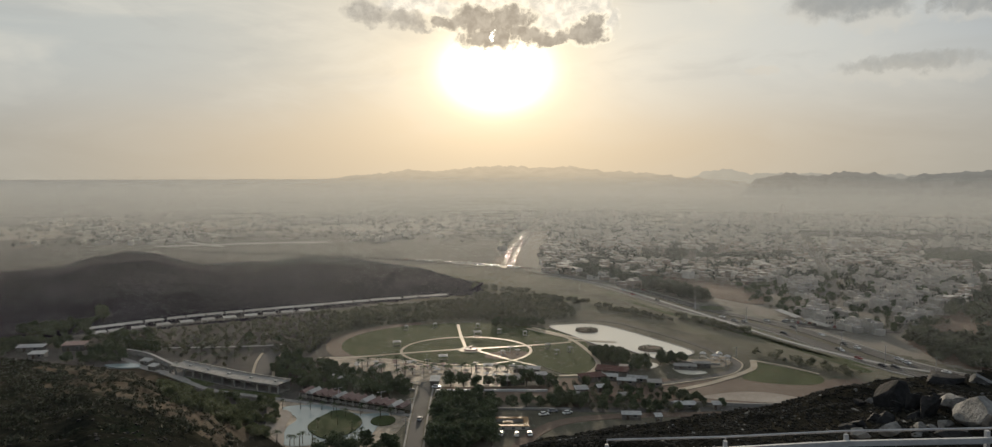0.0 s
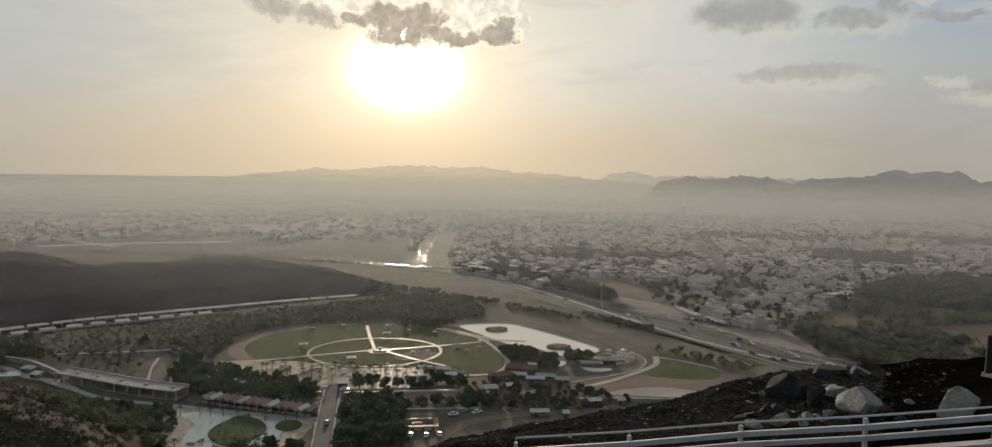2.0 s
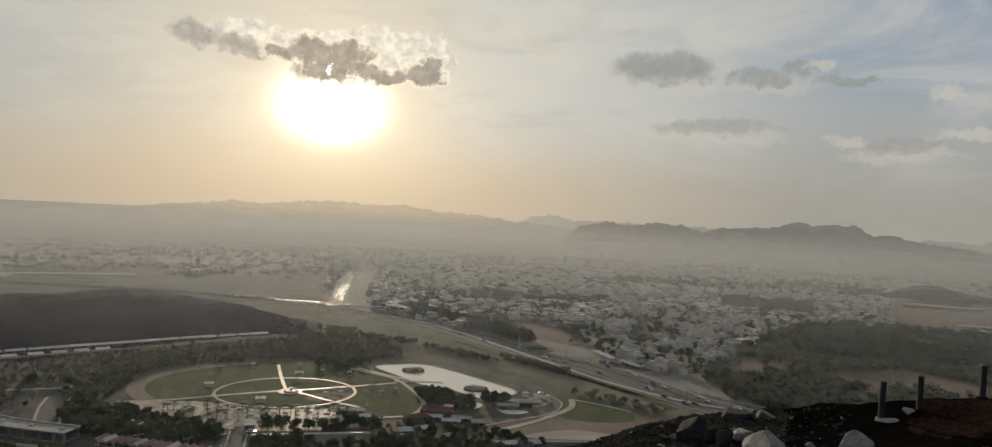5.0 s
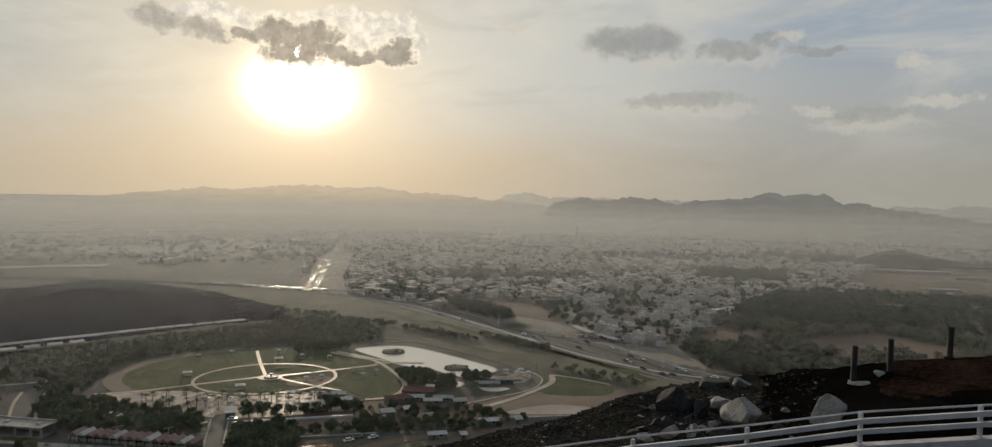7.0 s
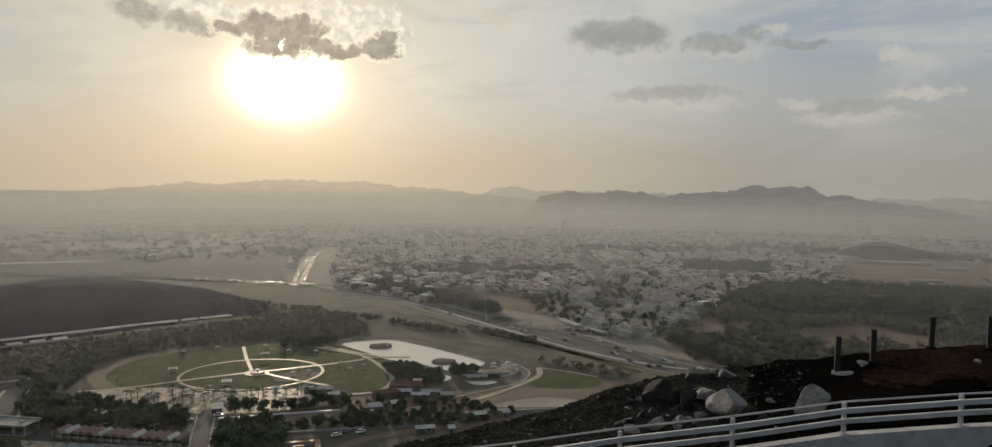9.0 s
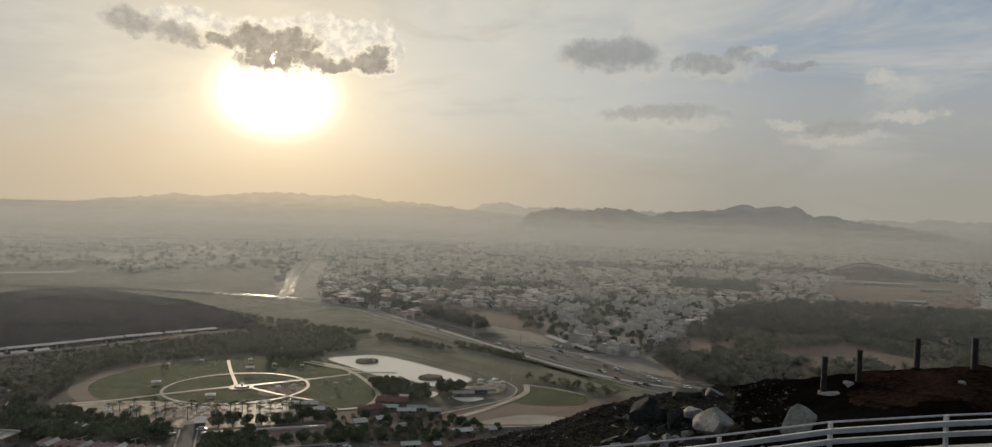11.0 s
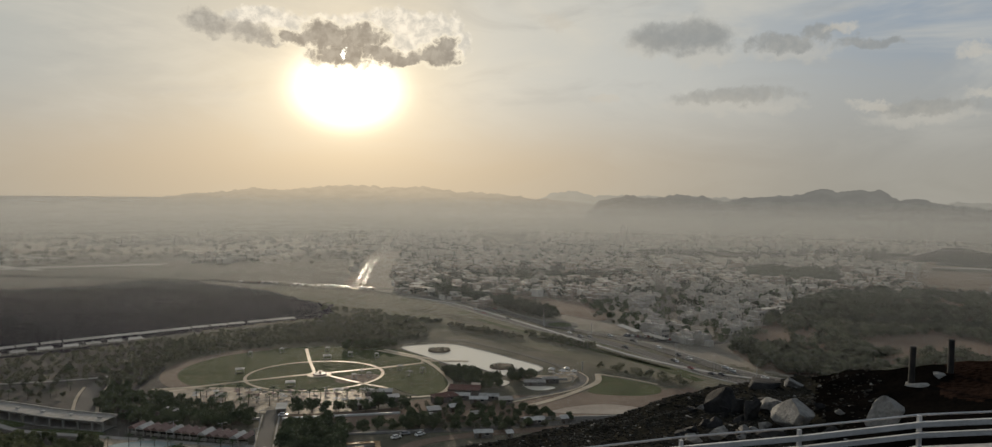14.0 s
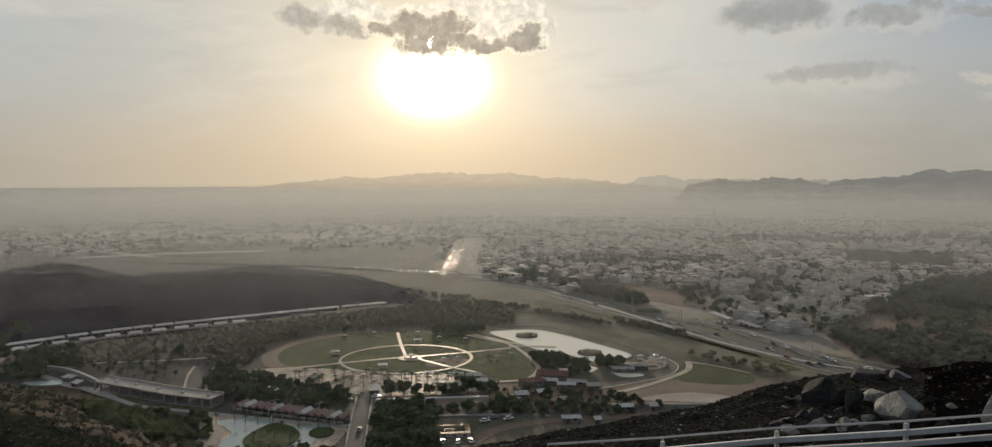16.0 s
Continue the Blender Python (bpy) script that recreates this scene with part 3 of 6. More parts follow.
def make_ground():
    azs = np.concatenate([np.arange(-180, -50, 5.0), np.arange(-50, 64, 0.25), np.arange(64, 180, 5.0)])
    rs = np.concatenate([[0.0, 2.9, 3.1, 6, 9, 12], np.geomspace(14, 24, 12), np.geomspace(24.4, 60, 110), np.geomspace(62, 900, 250), np.geomspace(910, 4950, 70)])
    A, Rr = np.meshgrid(np.radians(azs), rs, indexing="ij")
    X, Y = Rr * np.sin(A), Rr * np.cos(A)
    Z = ground_height(X, Y)
    na, nr = X.shape
    idx = np.arange(na * nr).reshape(na, nr)
    nxt = np.roll(idx, -1, axis=0)
    quads = np.stack([idx[:, :-1], nxt[:, :-1], nxt[:, 1:], idx[:, 1:]], -1).reshape(-1, 4)[:, ::-1]
    me = bpy.data.meshes.new("ground")
    me.vertices.add(na * nr)
    me.vertices.foreach_set("co", np.stack([X, Y, Z], -1).astype(np.float32).ravel())
    me.loops.add(quads.size)
    me.loops.foreach_set("vertex_index", quads.astype(np.int32).ravel())
    me.polygons.add(len(quads))
    me.polygons.foreach_set("loop_start", np.arange(0, quads.size, 4, dtype=np.int32))
    # what covers the ground, stretch by stretch
    cx, cy, cz = (C.ravel()[quads].mean(1) for C in (X, Y, Z))
    r, az = np.hypot(cx, cy), np.degrees(np.arctan2(cx, cy))
    soft = fbm(cx * 0.03, cy * 0.03, 91) * 24
    slot = np.full(len(quads), 4)
    edge = np.interp(cx, [p[0] for p in TOWN_EDGE], [p[1] for p in TOWN_EDGE])
    slot[(cy > edge) | ((az < -3) & (r > 820))] = 6
    wadi = inside_all(cx, cy, WADI_N + WADI_S) & (az > -8)
    slot[wadi] = 5
    sandy = fbm(cx * 0.006, cy * 0.006, 95) + 0.25 * fbm(cx * 0.03, cy * 0.03, 96)
    slot[(slot == 6) & (az < 0.2 + soft * 0.03) & (r > 800) & (r < 1300 + soft * 8)] = 8
    slot[inside_all(cx, cy, FOREST)] = 7
    slot[(slot == 4) & (az < -13)] = 8
    slot[(slot == 4) & (cx > -28) & (cy < 350) & (cy > 314) & (r < 420)] = 7
    slot[inside_all(cx + soft, cy + soft, BROWN_SLOPE)] = 7
    slot[(slot == 6) & (sandy > 0.30) & (r > 600)] = 7
    base = np.interp(az, (-70, -35, -29, -18.7, -11.2, -4.2, -1), (560, 556, 560, 566, 604, 640, 650))
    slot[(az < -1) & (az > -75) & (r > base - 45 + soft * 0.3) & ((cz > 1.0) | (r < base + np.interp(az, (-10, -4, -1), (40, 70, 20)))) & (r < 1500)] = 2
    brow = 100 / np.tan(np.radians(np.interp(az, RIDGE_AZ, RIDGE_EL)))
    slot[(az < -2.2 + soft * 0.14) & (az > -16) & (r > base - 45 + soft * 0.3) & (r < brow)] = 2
    foot = np.interp(az, FOOT_AZ, FOOT_R)
    slot[(az < -12) & (r < foot + soft * 0.4)] = 3
    slot[inside_all(cx + soft * 0.7, cy + soft * 0.5, BARE_BAND)] = 9
    slot[(np.hypot(cx - 975, cy - 975) < 150) & (cz > 3.5 + soft * 0.08)] = 2
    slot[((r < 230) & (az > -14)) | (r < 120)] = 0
    # slot 10 paints the shaded stretch of hillside black
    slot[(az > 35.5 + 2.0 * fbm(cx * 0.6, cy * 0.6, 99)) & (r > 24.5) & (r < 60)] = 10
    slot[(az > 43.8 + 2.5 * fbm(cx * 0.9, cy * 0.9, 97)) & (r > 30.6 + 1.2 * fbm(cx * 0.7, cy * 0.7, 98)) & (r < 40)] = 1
    me.polygons.foreach_set("material_index", slot.astype(np.int32))
    for m in (GRAVEL, DIRT, DARK_ROCK, FLANK, SCRUB, WADI, TOWN_SOIL, BROWN_SOIL, PLAIN_SOIL, FLANK_BARE, SHADE_SOIL):
        me.materials.append(m)
    me.update(calc_edges=True)
    me.shade_smooth()
    tagged(new("ground", me), "desert plain with dark gravel hillside and scrub", "ground", kind="structure")


make_ground()


# ---- the edge of sight ----
def mountain_range(label, bends, r0, r1, material, seed):
    """A long ridge with gullied slopes; bends are its skyline as azimuth and elevation in degrees."""
    az = np.arange(bends[0][0], bends[-1][0] + 0.01, 0.08)
    el = np.interp(az, [b[0] for b in bends], [b[1] for b in bends])
    el = el + fbm(az * 1.1, az * 0, seed, 4) * 0.10 + fbm(az * 3.4, az * 0, seed + 5, 3) * 0.13
    crest = 100 + r1 * np.tan(np.radians(el))
    us = np.array([0.0, 0.25, 0.5, 0.75, 0.9, 1.0, 1.15, 1.4])
    hs = np.array([0.0, 0.16, 0.42, 0.76, 0.93, 1.0, 0.75, 0.0])
    A, U = np.meshgrid(np.radians(az), us, indexing="ij")
    wob = fbm(np.degrees(A) * 1.5, U * 3, seed + 9, 4)
    Rr = r0 + (r1 - r0) * U + wob * 120 * np.sin(np.pi * np.clip(U, 0, 1))
    Z = 20 + (crest[:, None] - 20) * hs[None, :] * (1 + 0.18 * wob * (U < 0.95) * (U > 0))
    na, nu = A.shape
    verts = np.stack([Rr * np.sin(A), Rr * np.cos(A), Z - 20 * (U == 0) - 25 * (U > 1.3)], -1).reshape(-1, 3)
    g = Geo()
    g.v = [tuple(v) for v in verts]
    g.f = [(i * nu + j, (i + 1) * nu + j, (i + 1) * nu + j + 1, i * nu + j + 1)[::-1] for i in range(na - 1) for j in range(nu - 1)]
    ob = part("mountain_range", g, material, smooth=True)
    tagged(ob, label, "mountains", kind="structure")


# emission colours that imitate haze on the ridges, brighter near the sun
HAZE_L = haze_emission("mountains_painted_sunlit_haze", (0.60, 0.49, 0.345), (0.25, 0.235, 0.205), (0.43, 0.375, 0.29), (0.26, 0.245, 0.22), 30, 150, 0.05)
HAZE_R = haze_emission("mountains_painted_haze", (0.38, 0.325, 0.245), (0.20, 0.195, 0.175), (0.29, 0.255, 0.20), (0.185, 0.178, 0.158), 20, 110, 0.05)
HAZE_FAR = haze_emission("faintest_mountains", (0.55, 0.48, 0.37), (0.29, 0.28, 0.245), (0.55, 0.48, 0.37), (0.30, 0.29, 0.25), 50, 150, 0.03)
mountain_range("long ridge under the low sun, haze painted on", [(-15, -0.6), (-11.5, -0.1), (-10.2, 0.11), (-8.8, 0.19), (-7.9, 0.3), (-6.9, 0.42), (-5.8, 0.29), (-4.3, 0.36), (-3.1, 0.49), (-2.1, 0.61), (-1.1, 0.73), (-0.1, 0.65), (1.0, 0.77), (2.3, 0.68), (3.8, 0.6), (5.2, 0.73), (6.0, 0.69), (7.1, 0.49), (8.7, 0.29), (9.5, 0.36), (10.6, 0.27), (18.2, -0.4), (20, -0.9)], 3300, 3900, HAZE_L, 200)
mountain_range("grey flat-topped mountain ridge, haze painted on", [(18.6, -1.4), (19.8, -0.14), (21.0, 0.0), (22.2, 0.11), (23.1, -0.0), (24.0, 0.01), (25.2, 0.21), (26.0, 0.28), (26.9, 0.08), (27.6, 0.15), (28.4, -0.08), (29.1, -0.33), (29.8, -0.12), (30.4, 0.07), (31.5, 0.14), (32.2, 0.09), (32.9, 0.28), (33.7, 0.26), (34.5, 0.38), (35.2, 0.65), (35.7, 0.79), (36.1, 0.68), (36.8, 0.55), (37.5, 0.7), (38.2, 0.73), (38.9, 0.63), (39.5, 0.69), (40.0, 0.5), (40.3, 0.23), (40.7, -0.04), (41.3, 0.08), (42.0, 0.12), (42.8, -0.06), (43.4, -0.19), (44.2, -0.31), (45.1, -0.39), (46.1, -0.59), (47.2, -0.74), (48.3, -0.9), (49.4, -1.12), (50.4, -1.34), (56, -2.2)], 2650, 3050, HAZE_R, 220)
mountain_range("faint distant mountains, haze painted on", [(14, -0.5), (16.2, 0.3), (17.6, 0.45), (19.3, 0.1), (21, 0.2), (28, 0.1), (29.2, 0.05), (40, -0.3), (43.4, -0.19), (44.2, -0.04), (45.1, -0.13), (46.0, -0.19), (46.8, -0.26), (47.4, -0.07), (48.0, 0.07), (48.9, -0.02), (49.8, -0.13), (50.6, -0.06), (56, 0.1)], 4200, 4500, HAZE_FAR, 240)


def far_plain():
    """The plain at the edge of sight, its emission painted as haze that grows with range."""
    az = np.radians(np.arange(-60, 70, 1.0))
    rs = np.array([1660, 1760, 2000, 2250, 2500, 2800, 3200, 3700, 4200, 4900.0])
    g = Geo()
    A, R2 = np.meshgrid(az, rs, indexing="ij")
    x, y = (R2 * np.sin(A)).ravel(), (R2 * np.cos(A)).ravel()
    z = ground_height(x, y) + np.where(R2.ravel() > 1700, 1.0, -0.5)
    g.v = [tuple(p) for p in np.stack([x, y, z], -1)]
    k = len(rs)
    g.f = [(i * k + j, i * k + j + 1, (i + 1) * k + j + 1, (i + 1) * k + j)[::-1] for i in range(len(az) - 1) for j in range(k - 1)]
    ob = part("distant_plain", g, haze_emission("plain_painted_haze", (0.45, 0.39, 0.30), (0.285, 0.272, 0.238), (0.185, 0.165, 0.125), (0.125, 0.118, 0.10), 1800, 4000, 0.12, True), smooth=True)
    tagged(ob, "plain at the horizon, haze painted on", "backdrop", kind="structure")


far_plain()

# ---- roads, lawns, paths and water of the park ----
def sheet(name, outline, z, material, label, category, depth=0.3):
    g = Geo().prism(outline, z - depth, z)
    return tagged(part(name, g, material), label, category, kind="structure")


def lane(name, bends, width, z, material, label, category="road", step=4.0):
    return tagged(part(name, Geo().ribbon(spline(bends, step), width, z - 0.3, z), material), label, category, kind="structure")


HIGHWAY = [(-110, 868), (-17, 808), (31, 775), (82, 711), (118, 621), (149, 535), (173, 495), (191, 455), (201, 416), (209, 383), (221, 358), (239, 343), (290, 320)]
sheet("lawn_1", ellipse(-19, 424, 73, 62, 96), 0.10, LAWN, "large mown lawn round the ring path", "lawn")
ring_soil = Geo().ribbon([p for p in ellipse(-18, 428, 78, 62, 120)[38:84]], 9, 0.0, 0.14)
tagged(part("bare_verge", ring_soil, RED_SOIL), "bare brown soil strip round the lawn", "verge", kind="structure")
sheet("lawn_2", spline([(21, 419), (43, 426), (51, 407), (53, 381), (46, 362), (37, 358), (25, 373), (22, 400)], 3, True), 0.13, LAWN, "dark green lawn beside the ring path", "lawn")
sheet("flower_bed", ellipse(6, 398, 13, 9, 32, 25), 0.12, RED_SOIL, "bare reddish bed inside the ring path", "flower bed")
tagged(part("ring_path", ring("ring_path", -17, 409.5, 37, 33, 1.7, -0.1, 0.20), PAVING), "pale paved ring path round the lawn", "path", kind="structure")
lane("path_1", [(-97, 391), (-74, 394), (-51, 402), (-21, 411), (-9, 413), (25, 422), (45, 429)], 2.6, 0.24, PAVING, "pale paved path across the lawn", "path")
lane("path_2", [(-25.5, 480), (-22, 447), (-17.5, 414)], 1.9, 0.26, PAVING, "smooth paved path that mirrors the low sun", "path")
lane("path_3", [(-10, 407), (5, 390), (21, 375)], 2.0, 0.22, PAVING, "pale paved path across the lawn", "path")
lane("path_4", [(20, 468), (34, 452), (45, 438), (52.5, 407), (54.5, 380), (47, 361), (36, 356), (22, 357)], 2.6, 0.28, PAVING, "curved pale path at the lawn's edge", "path")
lane("path_5", [(44, 433), (60, 431), (72, 428)], 3.0, 0.30, PAVING, "pale path beside the lake", "path")
lane("path_6", [(24, 470), (36, 455), (52, 436)], 3.0, 0.31, PAVING, "pale path beside the lake", "path")
sheet("plaza", spline([(-93, 391), (-55, 389), (-28, 374), (4, 373), (20, 366), (24, 348), (14, 338), (-30, 338), (-52, 352), (-80, 372)], 4, True), 0.16, PLAZA, "pale worn paved plaza south of the ring path", "plaza")
sheet("round_plaza", ellipse(-15, 409.5, 6.5, 6.5, 40), 0.34, PAVING, "round paved plaza where the paths meet", "plaza")

LAKE = spline([(35, 474), (47, 481), (68, 481), (84, 461), (101, 431), (112, 407), (105, 395), (88, 390), (74, 411), (60, 422), (48, 446)], 4, True)
sheet("lake", LAKE, 0.12, LAKE_WATER, "still lake that mirrors the sky, pale shine painted in", "water")
tagged(part("lake_edge", Geo().ribbon(LAKE + LAKE[:2], 1.0, -0.2, 0.32), CONCRETE), "low concrete edge round the lake", "kerb", kind="structure")
lane("lake_path", [(34, 486), (50, 494), (76, 491), (94, 468), (112, 436), (123, 408), (122, 394)], 3.0, 0.2, ASPHALT, "grey path round the lake", "path")
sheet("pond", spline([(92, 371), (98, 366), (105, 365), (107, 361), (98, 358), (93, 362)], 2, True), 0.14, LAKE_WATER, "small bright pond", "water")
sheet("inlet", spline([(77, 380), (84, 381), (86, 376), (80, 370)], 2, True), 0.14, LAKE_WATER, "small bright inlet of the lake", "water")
lane("path_7", [(139, 386), (134, 371), (123, 359), (102, 342), (80, 329)], 3.4, 0.2, PAVING, "wide pale path that curves past a lawn", "path")
lane("path_8", [(139, 386), (152, 374), (163, 359)], 1.6, 0.22, PAVING, "narrow pale kerb path beside a lawn", "path")
lane("path_9", [(128, 392), (128, 377), (117, 361), (98, 350), (76, 341)], 4.5, 0.18, ASPHALT, "curved grey service road", "road")
lane("path_10", [(130, 393), (130.4, 377), (119, 359), (98, 347.5), (75, 338)], 1.0, 0.23, PAVING, "pale kerb of the service road", "kerb")
sheet("lawn_3", spline([(138, 383), (150, 372), (161, 359), (159, 345), (146, 340), (128, 345), (122, 353), (133, 368)], 4, True), 0.10, LAWN, "patchy green lawn inside a curved path", "lawn")
sheet("bare_lot", spline([(104, 340), (122, 347), (150, 338), (158, 322), (130, 314), (92, 314), (84, 326)], 5, True), 0.06, RED_SOIL, "bare reddish brown lot", "soil")
sheet("sand_lot", spline([(93, 321), (108, 328), (124, 328), (137, 319), (126, 312.5), (108, 316)], 3, True), 0.12, SAND, "pale sandy lot", "sand")
sheet("play_yard", spline([(92, 392), (112, 388), (124, 398), (127, 384), (116, 372), (96, 374)], 3, True), 0.12, PLAZA, "paved play yard beside the lake", "plaza")

lane("park_road", [(-33.5, 345), (-33, 319), (-32, 293), (-30.5, 262), (-29, 235)], 5.4, 0.18, ASPHALT, "grey asphalt road into the park")
lane("verge_1", [(-37.2, 338), (-36.6, 319), (-35.6, 293), (-34, 262), (-32.5, 235)], 0.7, 0.28, CONCRETE, "pale kerb along the park road", "kerb")
lane("verge_2", [(-29.6, 338), (-29.2, 319), (-28.3, 293), (-26.8, 262), (-25.2, 235)], 0.7, 0.28, CONCRETE, "pale kerb along the park road", "kerb")
lane("side_road", [(-114, 344), (-123, 379), (-126, 400), (-127, 420)], 7, 0.15, ASPHALT, "short grey park road with pale kerbs")
lane("side_kerb_1", [(-119, 346), (-128, 380), (-131.5, 402)], 1.4, 0.25, PAVING, "pale kerb of the park road", "kerb")
lane("side_kerb_2", [(-108.5, 346), (-117.5, 380), (-121, 410)], 1.4, 0.25, PAVING, "pale kerb of the park road", "kerb")
lane("side_lane", [(-192, 414), (-142, 419), (-127, 424)], 2.4, 0.2, PALE_ROAD, "pale straight lane among scrub", "road")
lane("pool_path", [(-170, 362), (-148, 344), (-131, 331), (-97, 318), (-60, 304), (-36, 296)], 3.0, 0.2, CONCRETE, "pale path above the pool", "path")
sheet("pool_terrace", spline([(-98, 317), (-60, 303), (-38, 296), (-37, 285), (-46, 262), (-80, 255), (-93, 288)], 5, True), 0.10, PLAZA, "sandy paved terrace round the pool", "terrace")
sheet("pool", spline([(-92, 306), (-79, 310), (-68, 305), (-58, 298), (-45, 298), (-47, 284), (-50, 268), (-63, 264), (-78, 262), (-83, 280), (-82, 292)], 3, True), 0.22, POOL_WATER, "pale turquoise wading pool", "water")
sheet("pool_beach", spline([(-93, 302), (-86, 299), (-84, 282), (-79, 262), (-84, 258), (-92, 280)], 3, True), 0.26, SAND, "sandy beach beside the pool", "sand")
sheet("pool_island", spline([(-75, 282), (-71, 297), (-66, 302), (-57, 294), (-54, 284), (-58, 272), (-66, 269)], 2.5, True), 0.55, LAWN, "green island in the pool", "lawn", 0.5)
sheet("pool_islet", ellipse(-46, 289, 5, 6, 24), 0.5, LAWN, "small green islet in the pool", "lawn", 0.45)
sheet("lawn_4", spline([(-164, 357), (-154, 357), (-135, 342), (-141, 338), (-152, 345)], 2, True), 0.12, LAWN, "small dark lawn before the concrete gallery", "lawn")
sheet("lawn_5", spline([(-129, 334), (-101, 326), (-99, 320.5), (-112, 324), (-127, 329)], 2, True), 0.12, LAWN, "small dark lawn before the concrete gallery", "lawn")
sheet("basin", spline([(-206, 376), (-191, 378), (-186, 371), (-198, 370)], 2, True), 0.5, POOL_WATER, "small pale basin beside dark trees", "water", 0.5)
lane("upper_path", [(-226, 397), (-202, 388), (-182, 370), (-166, 361), (-150, 346)], 4.0, 0.16, CONCRETE, "pale path past the boundary wall", "path")
lane("dirt_track", [(4, 240), (9, 262), (18, 279), (31, 290), (58, 296), (104, 298)], 6, 0.14, BROWN_SOIL, "brown dirt track at the hill's foot", "track")
lane("service_road", [(-28, 312), (10, 306), (60, 303), (120, 306), (150, 302)], 6, 0.1, ASPHALT, "dusty service road along the park", "road")

lane("valley_road_1", [(-292, 428), (-249, 453), (-208, 487), (-156, 518), (-131, 531), (-92, 553), (-36, 579), (10, 596)], 7, 0.2, ASPHALT, "long dusty road below the dark ridge", "road")
for k, off in enumerate((-8.5, 8.5)):
    line = spline(HIGHWAY, 8)
    side = [(p[0] + off * 0.9, p[1] + off * 0.43) for p in line]
    tagged(part(f"highway_{k + 1}", Geo().ribbon(side, 10, -0.1, 0.25), ASPHALT), "dusty grey carriageway of the highway", "road", kind="structure")
    tagged(part(f"highway_kerb_{k + 1}", Geo().ribbon([(p[0] + (off > 0) * 6.2 - (off < 0) * 6.2, p[1]) for p in side], 0.8, -0.1, 0.33), PALE_ROAD), "pale kerb along the highway", "kerb", kind="structure")
lane("highway_shoulder", [(48, 716), (71, 698), (97, 662), (117, 615), (133, 565), (146, 525), (160, 480), (172, 441), (185, 411), (198, 389), (211, 372), (232, 354)], 3.2, 0.34, PALE_ROAD, "pale dusty shoulder of the highway", "road", 6)
for k, off in enumerate((-4.5, 4.5)):
    lane(f"boulevard_{k + 1}", [(14 + off, 812), (22 + off, 928), (35 + off, 1057), (56 + off, 1256), (86 + off, 1540), (120 + off, 1900)], 5.5, 0.3, WORN_ASPHALT, "busy boulevard into the town", "road", 20)
lane("crossing_road", [(-420, 960), (-175, 886), (-108, 853), (-61, 826), (-17, 800), (40, 772)], 14, 0.36, WORN_ASPHALT, "crossroad where cars wait", "road", 12)
sheet("open_ground", spline([(112, 702), (140, 655), (178, 592), (206, 556), (230, 630), (205, 668), (165, 722), (138, 728)], 8, True), 0.2, BROWN_SOIL, "bare brown open ground before the town", "soil", 0.3)
lane("avenue", [(262, 575), (300, 640), (360, 800), (420, 960), (520, 1300)], 14, 0.3, ASPHALT, "straight avenue through the town", "road", 20)
lane("town_road_1", [(174, 505), (215, 470), (262, 462), (300, 520)], 9, 0.3, ASPHALT, "grey town road with parked cars", "road", 8)
tagged(part("roundabout", ring("roundabout", 163, 541, 12, 12, 5, -0.1, 0.4), ASPHALT), "dusty roundabout beside the highway", "road", kind="structure")
sheet("roundabout_green", ellipse(163, 541, 9, 9, 32), 0.36, LAWN, "green centre of the roundabout", "lawn")
for k, (a, b, w) in enumerate((((-480, 1010), (-250, 1080), 16), ((-620, 1180), (-380, 1010), 12), ((-900, 1500), (-420, 1180), 14))):
    lane(f"far_road_{k + 1}", [a, ((a[0] + b[0]) / 2, (a[1] + b[1]) / 2 + 12), b], w, 0.4, PALE_ROAD, "pale road across the far plain", "road", 30)
# streaks of greener grass along the belt beside the highway
for k, (bends, w) in enumerate((([(105, 575), (132, 505), (158, 452), (178, 405), (190, 362)], 7), ([(60, 640), (95, 570), (120, 500)], 14), ([(140, 515), (153, 474), (165, 438), (179, 405), (193, 381), (206, 362)], 5))):
    lane(f"grass_streak_{k + 1}", bends, w, 0.09, LAWN if k != 1 else SCRUB, "streak of greener grass in the dry belt", "grass", 6)

# ---- trees ----
def leaf_cloud(rng, centres, radii, count, size):
    """Small leaf blades scattered over lumpy clumps; arrays of triangles."""
    c = rng.randint(0, len(centres), count)
    d = rng.normal(size=(count, 3))
    d /= np.linalg.norm(d, axis=1)[:, None]
    p = np.array(centres)[c] + d * np.array(radii)[c][:, None] * (0.55 + 0.5 * rng.rand(count, 1)) * np.array([1, 1, 0.8])
    a, b = rng.normal(size=(2, count, 3))
    a = a / np.linalg.norm(a, axis=1)[:, None] * size * (0.6 + 0.8 * rng.rand(count, 1))
    b = b / np.linalg.norm(b, axis=1)[:, None] * size * (0.6 + 0.8 * rng.rand(count, 1))
    return np.stack([p - a * 0.5, p + a * 0.5, p + b], 1)


def tri_mesh(name, tris, material):
    me = bpy.data.meshes.new(name)
    n = len(tris)
    me.vertices.add(3 * n)
    me.vertices.foreach_set("co", tris.astype(np.float32).ravel())
    me.loops.add(3 * n)
    me.loops.foreach_set("vertex_index", np.arange(3 * n, dtype=np.int32))
    me.polygons.add(n)
    me.polygons.foreach_set("loop_start", np.arange(0, 3 * n, 3, dtype=np.int32))
    me.materials.append(material)
    me.update(calc_edges=True)
    return me


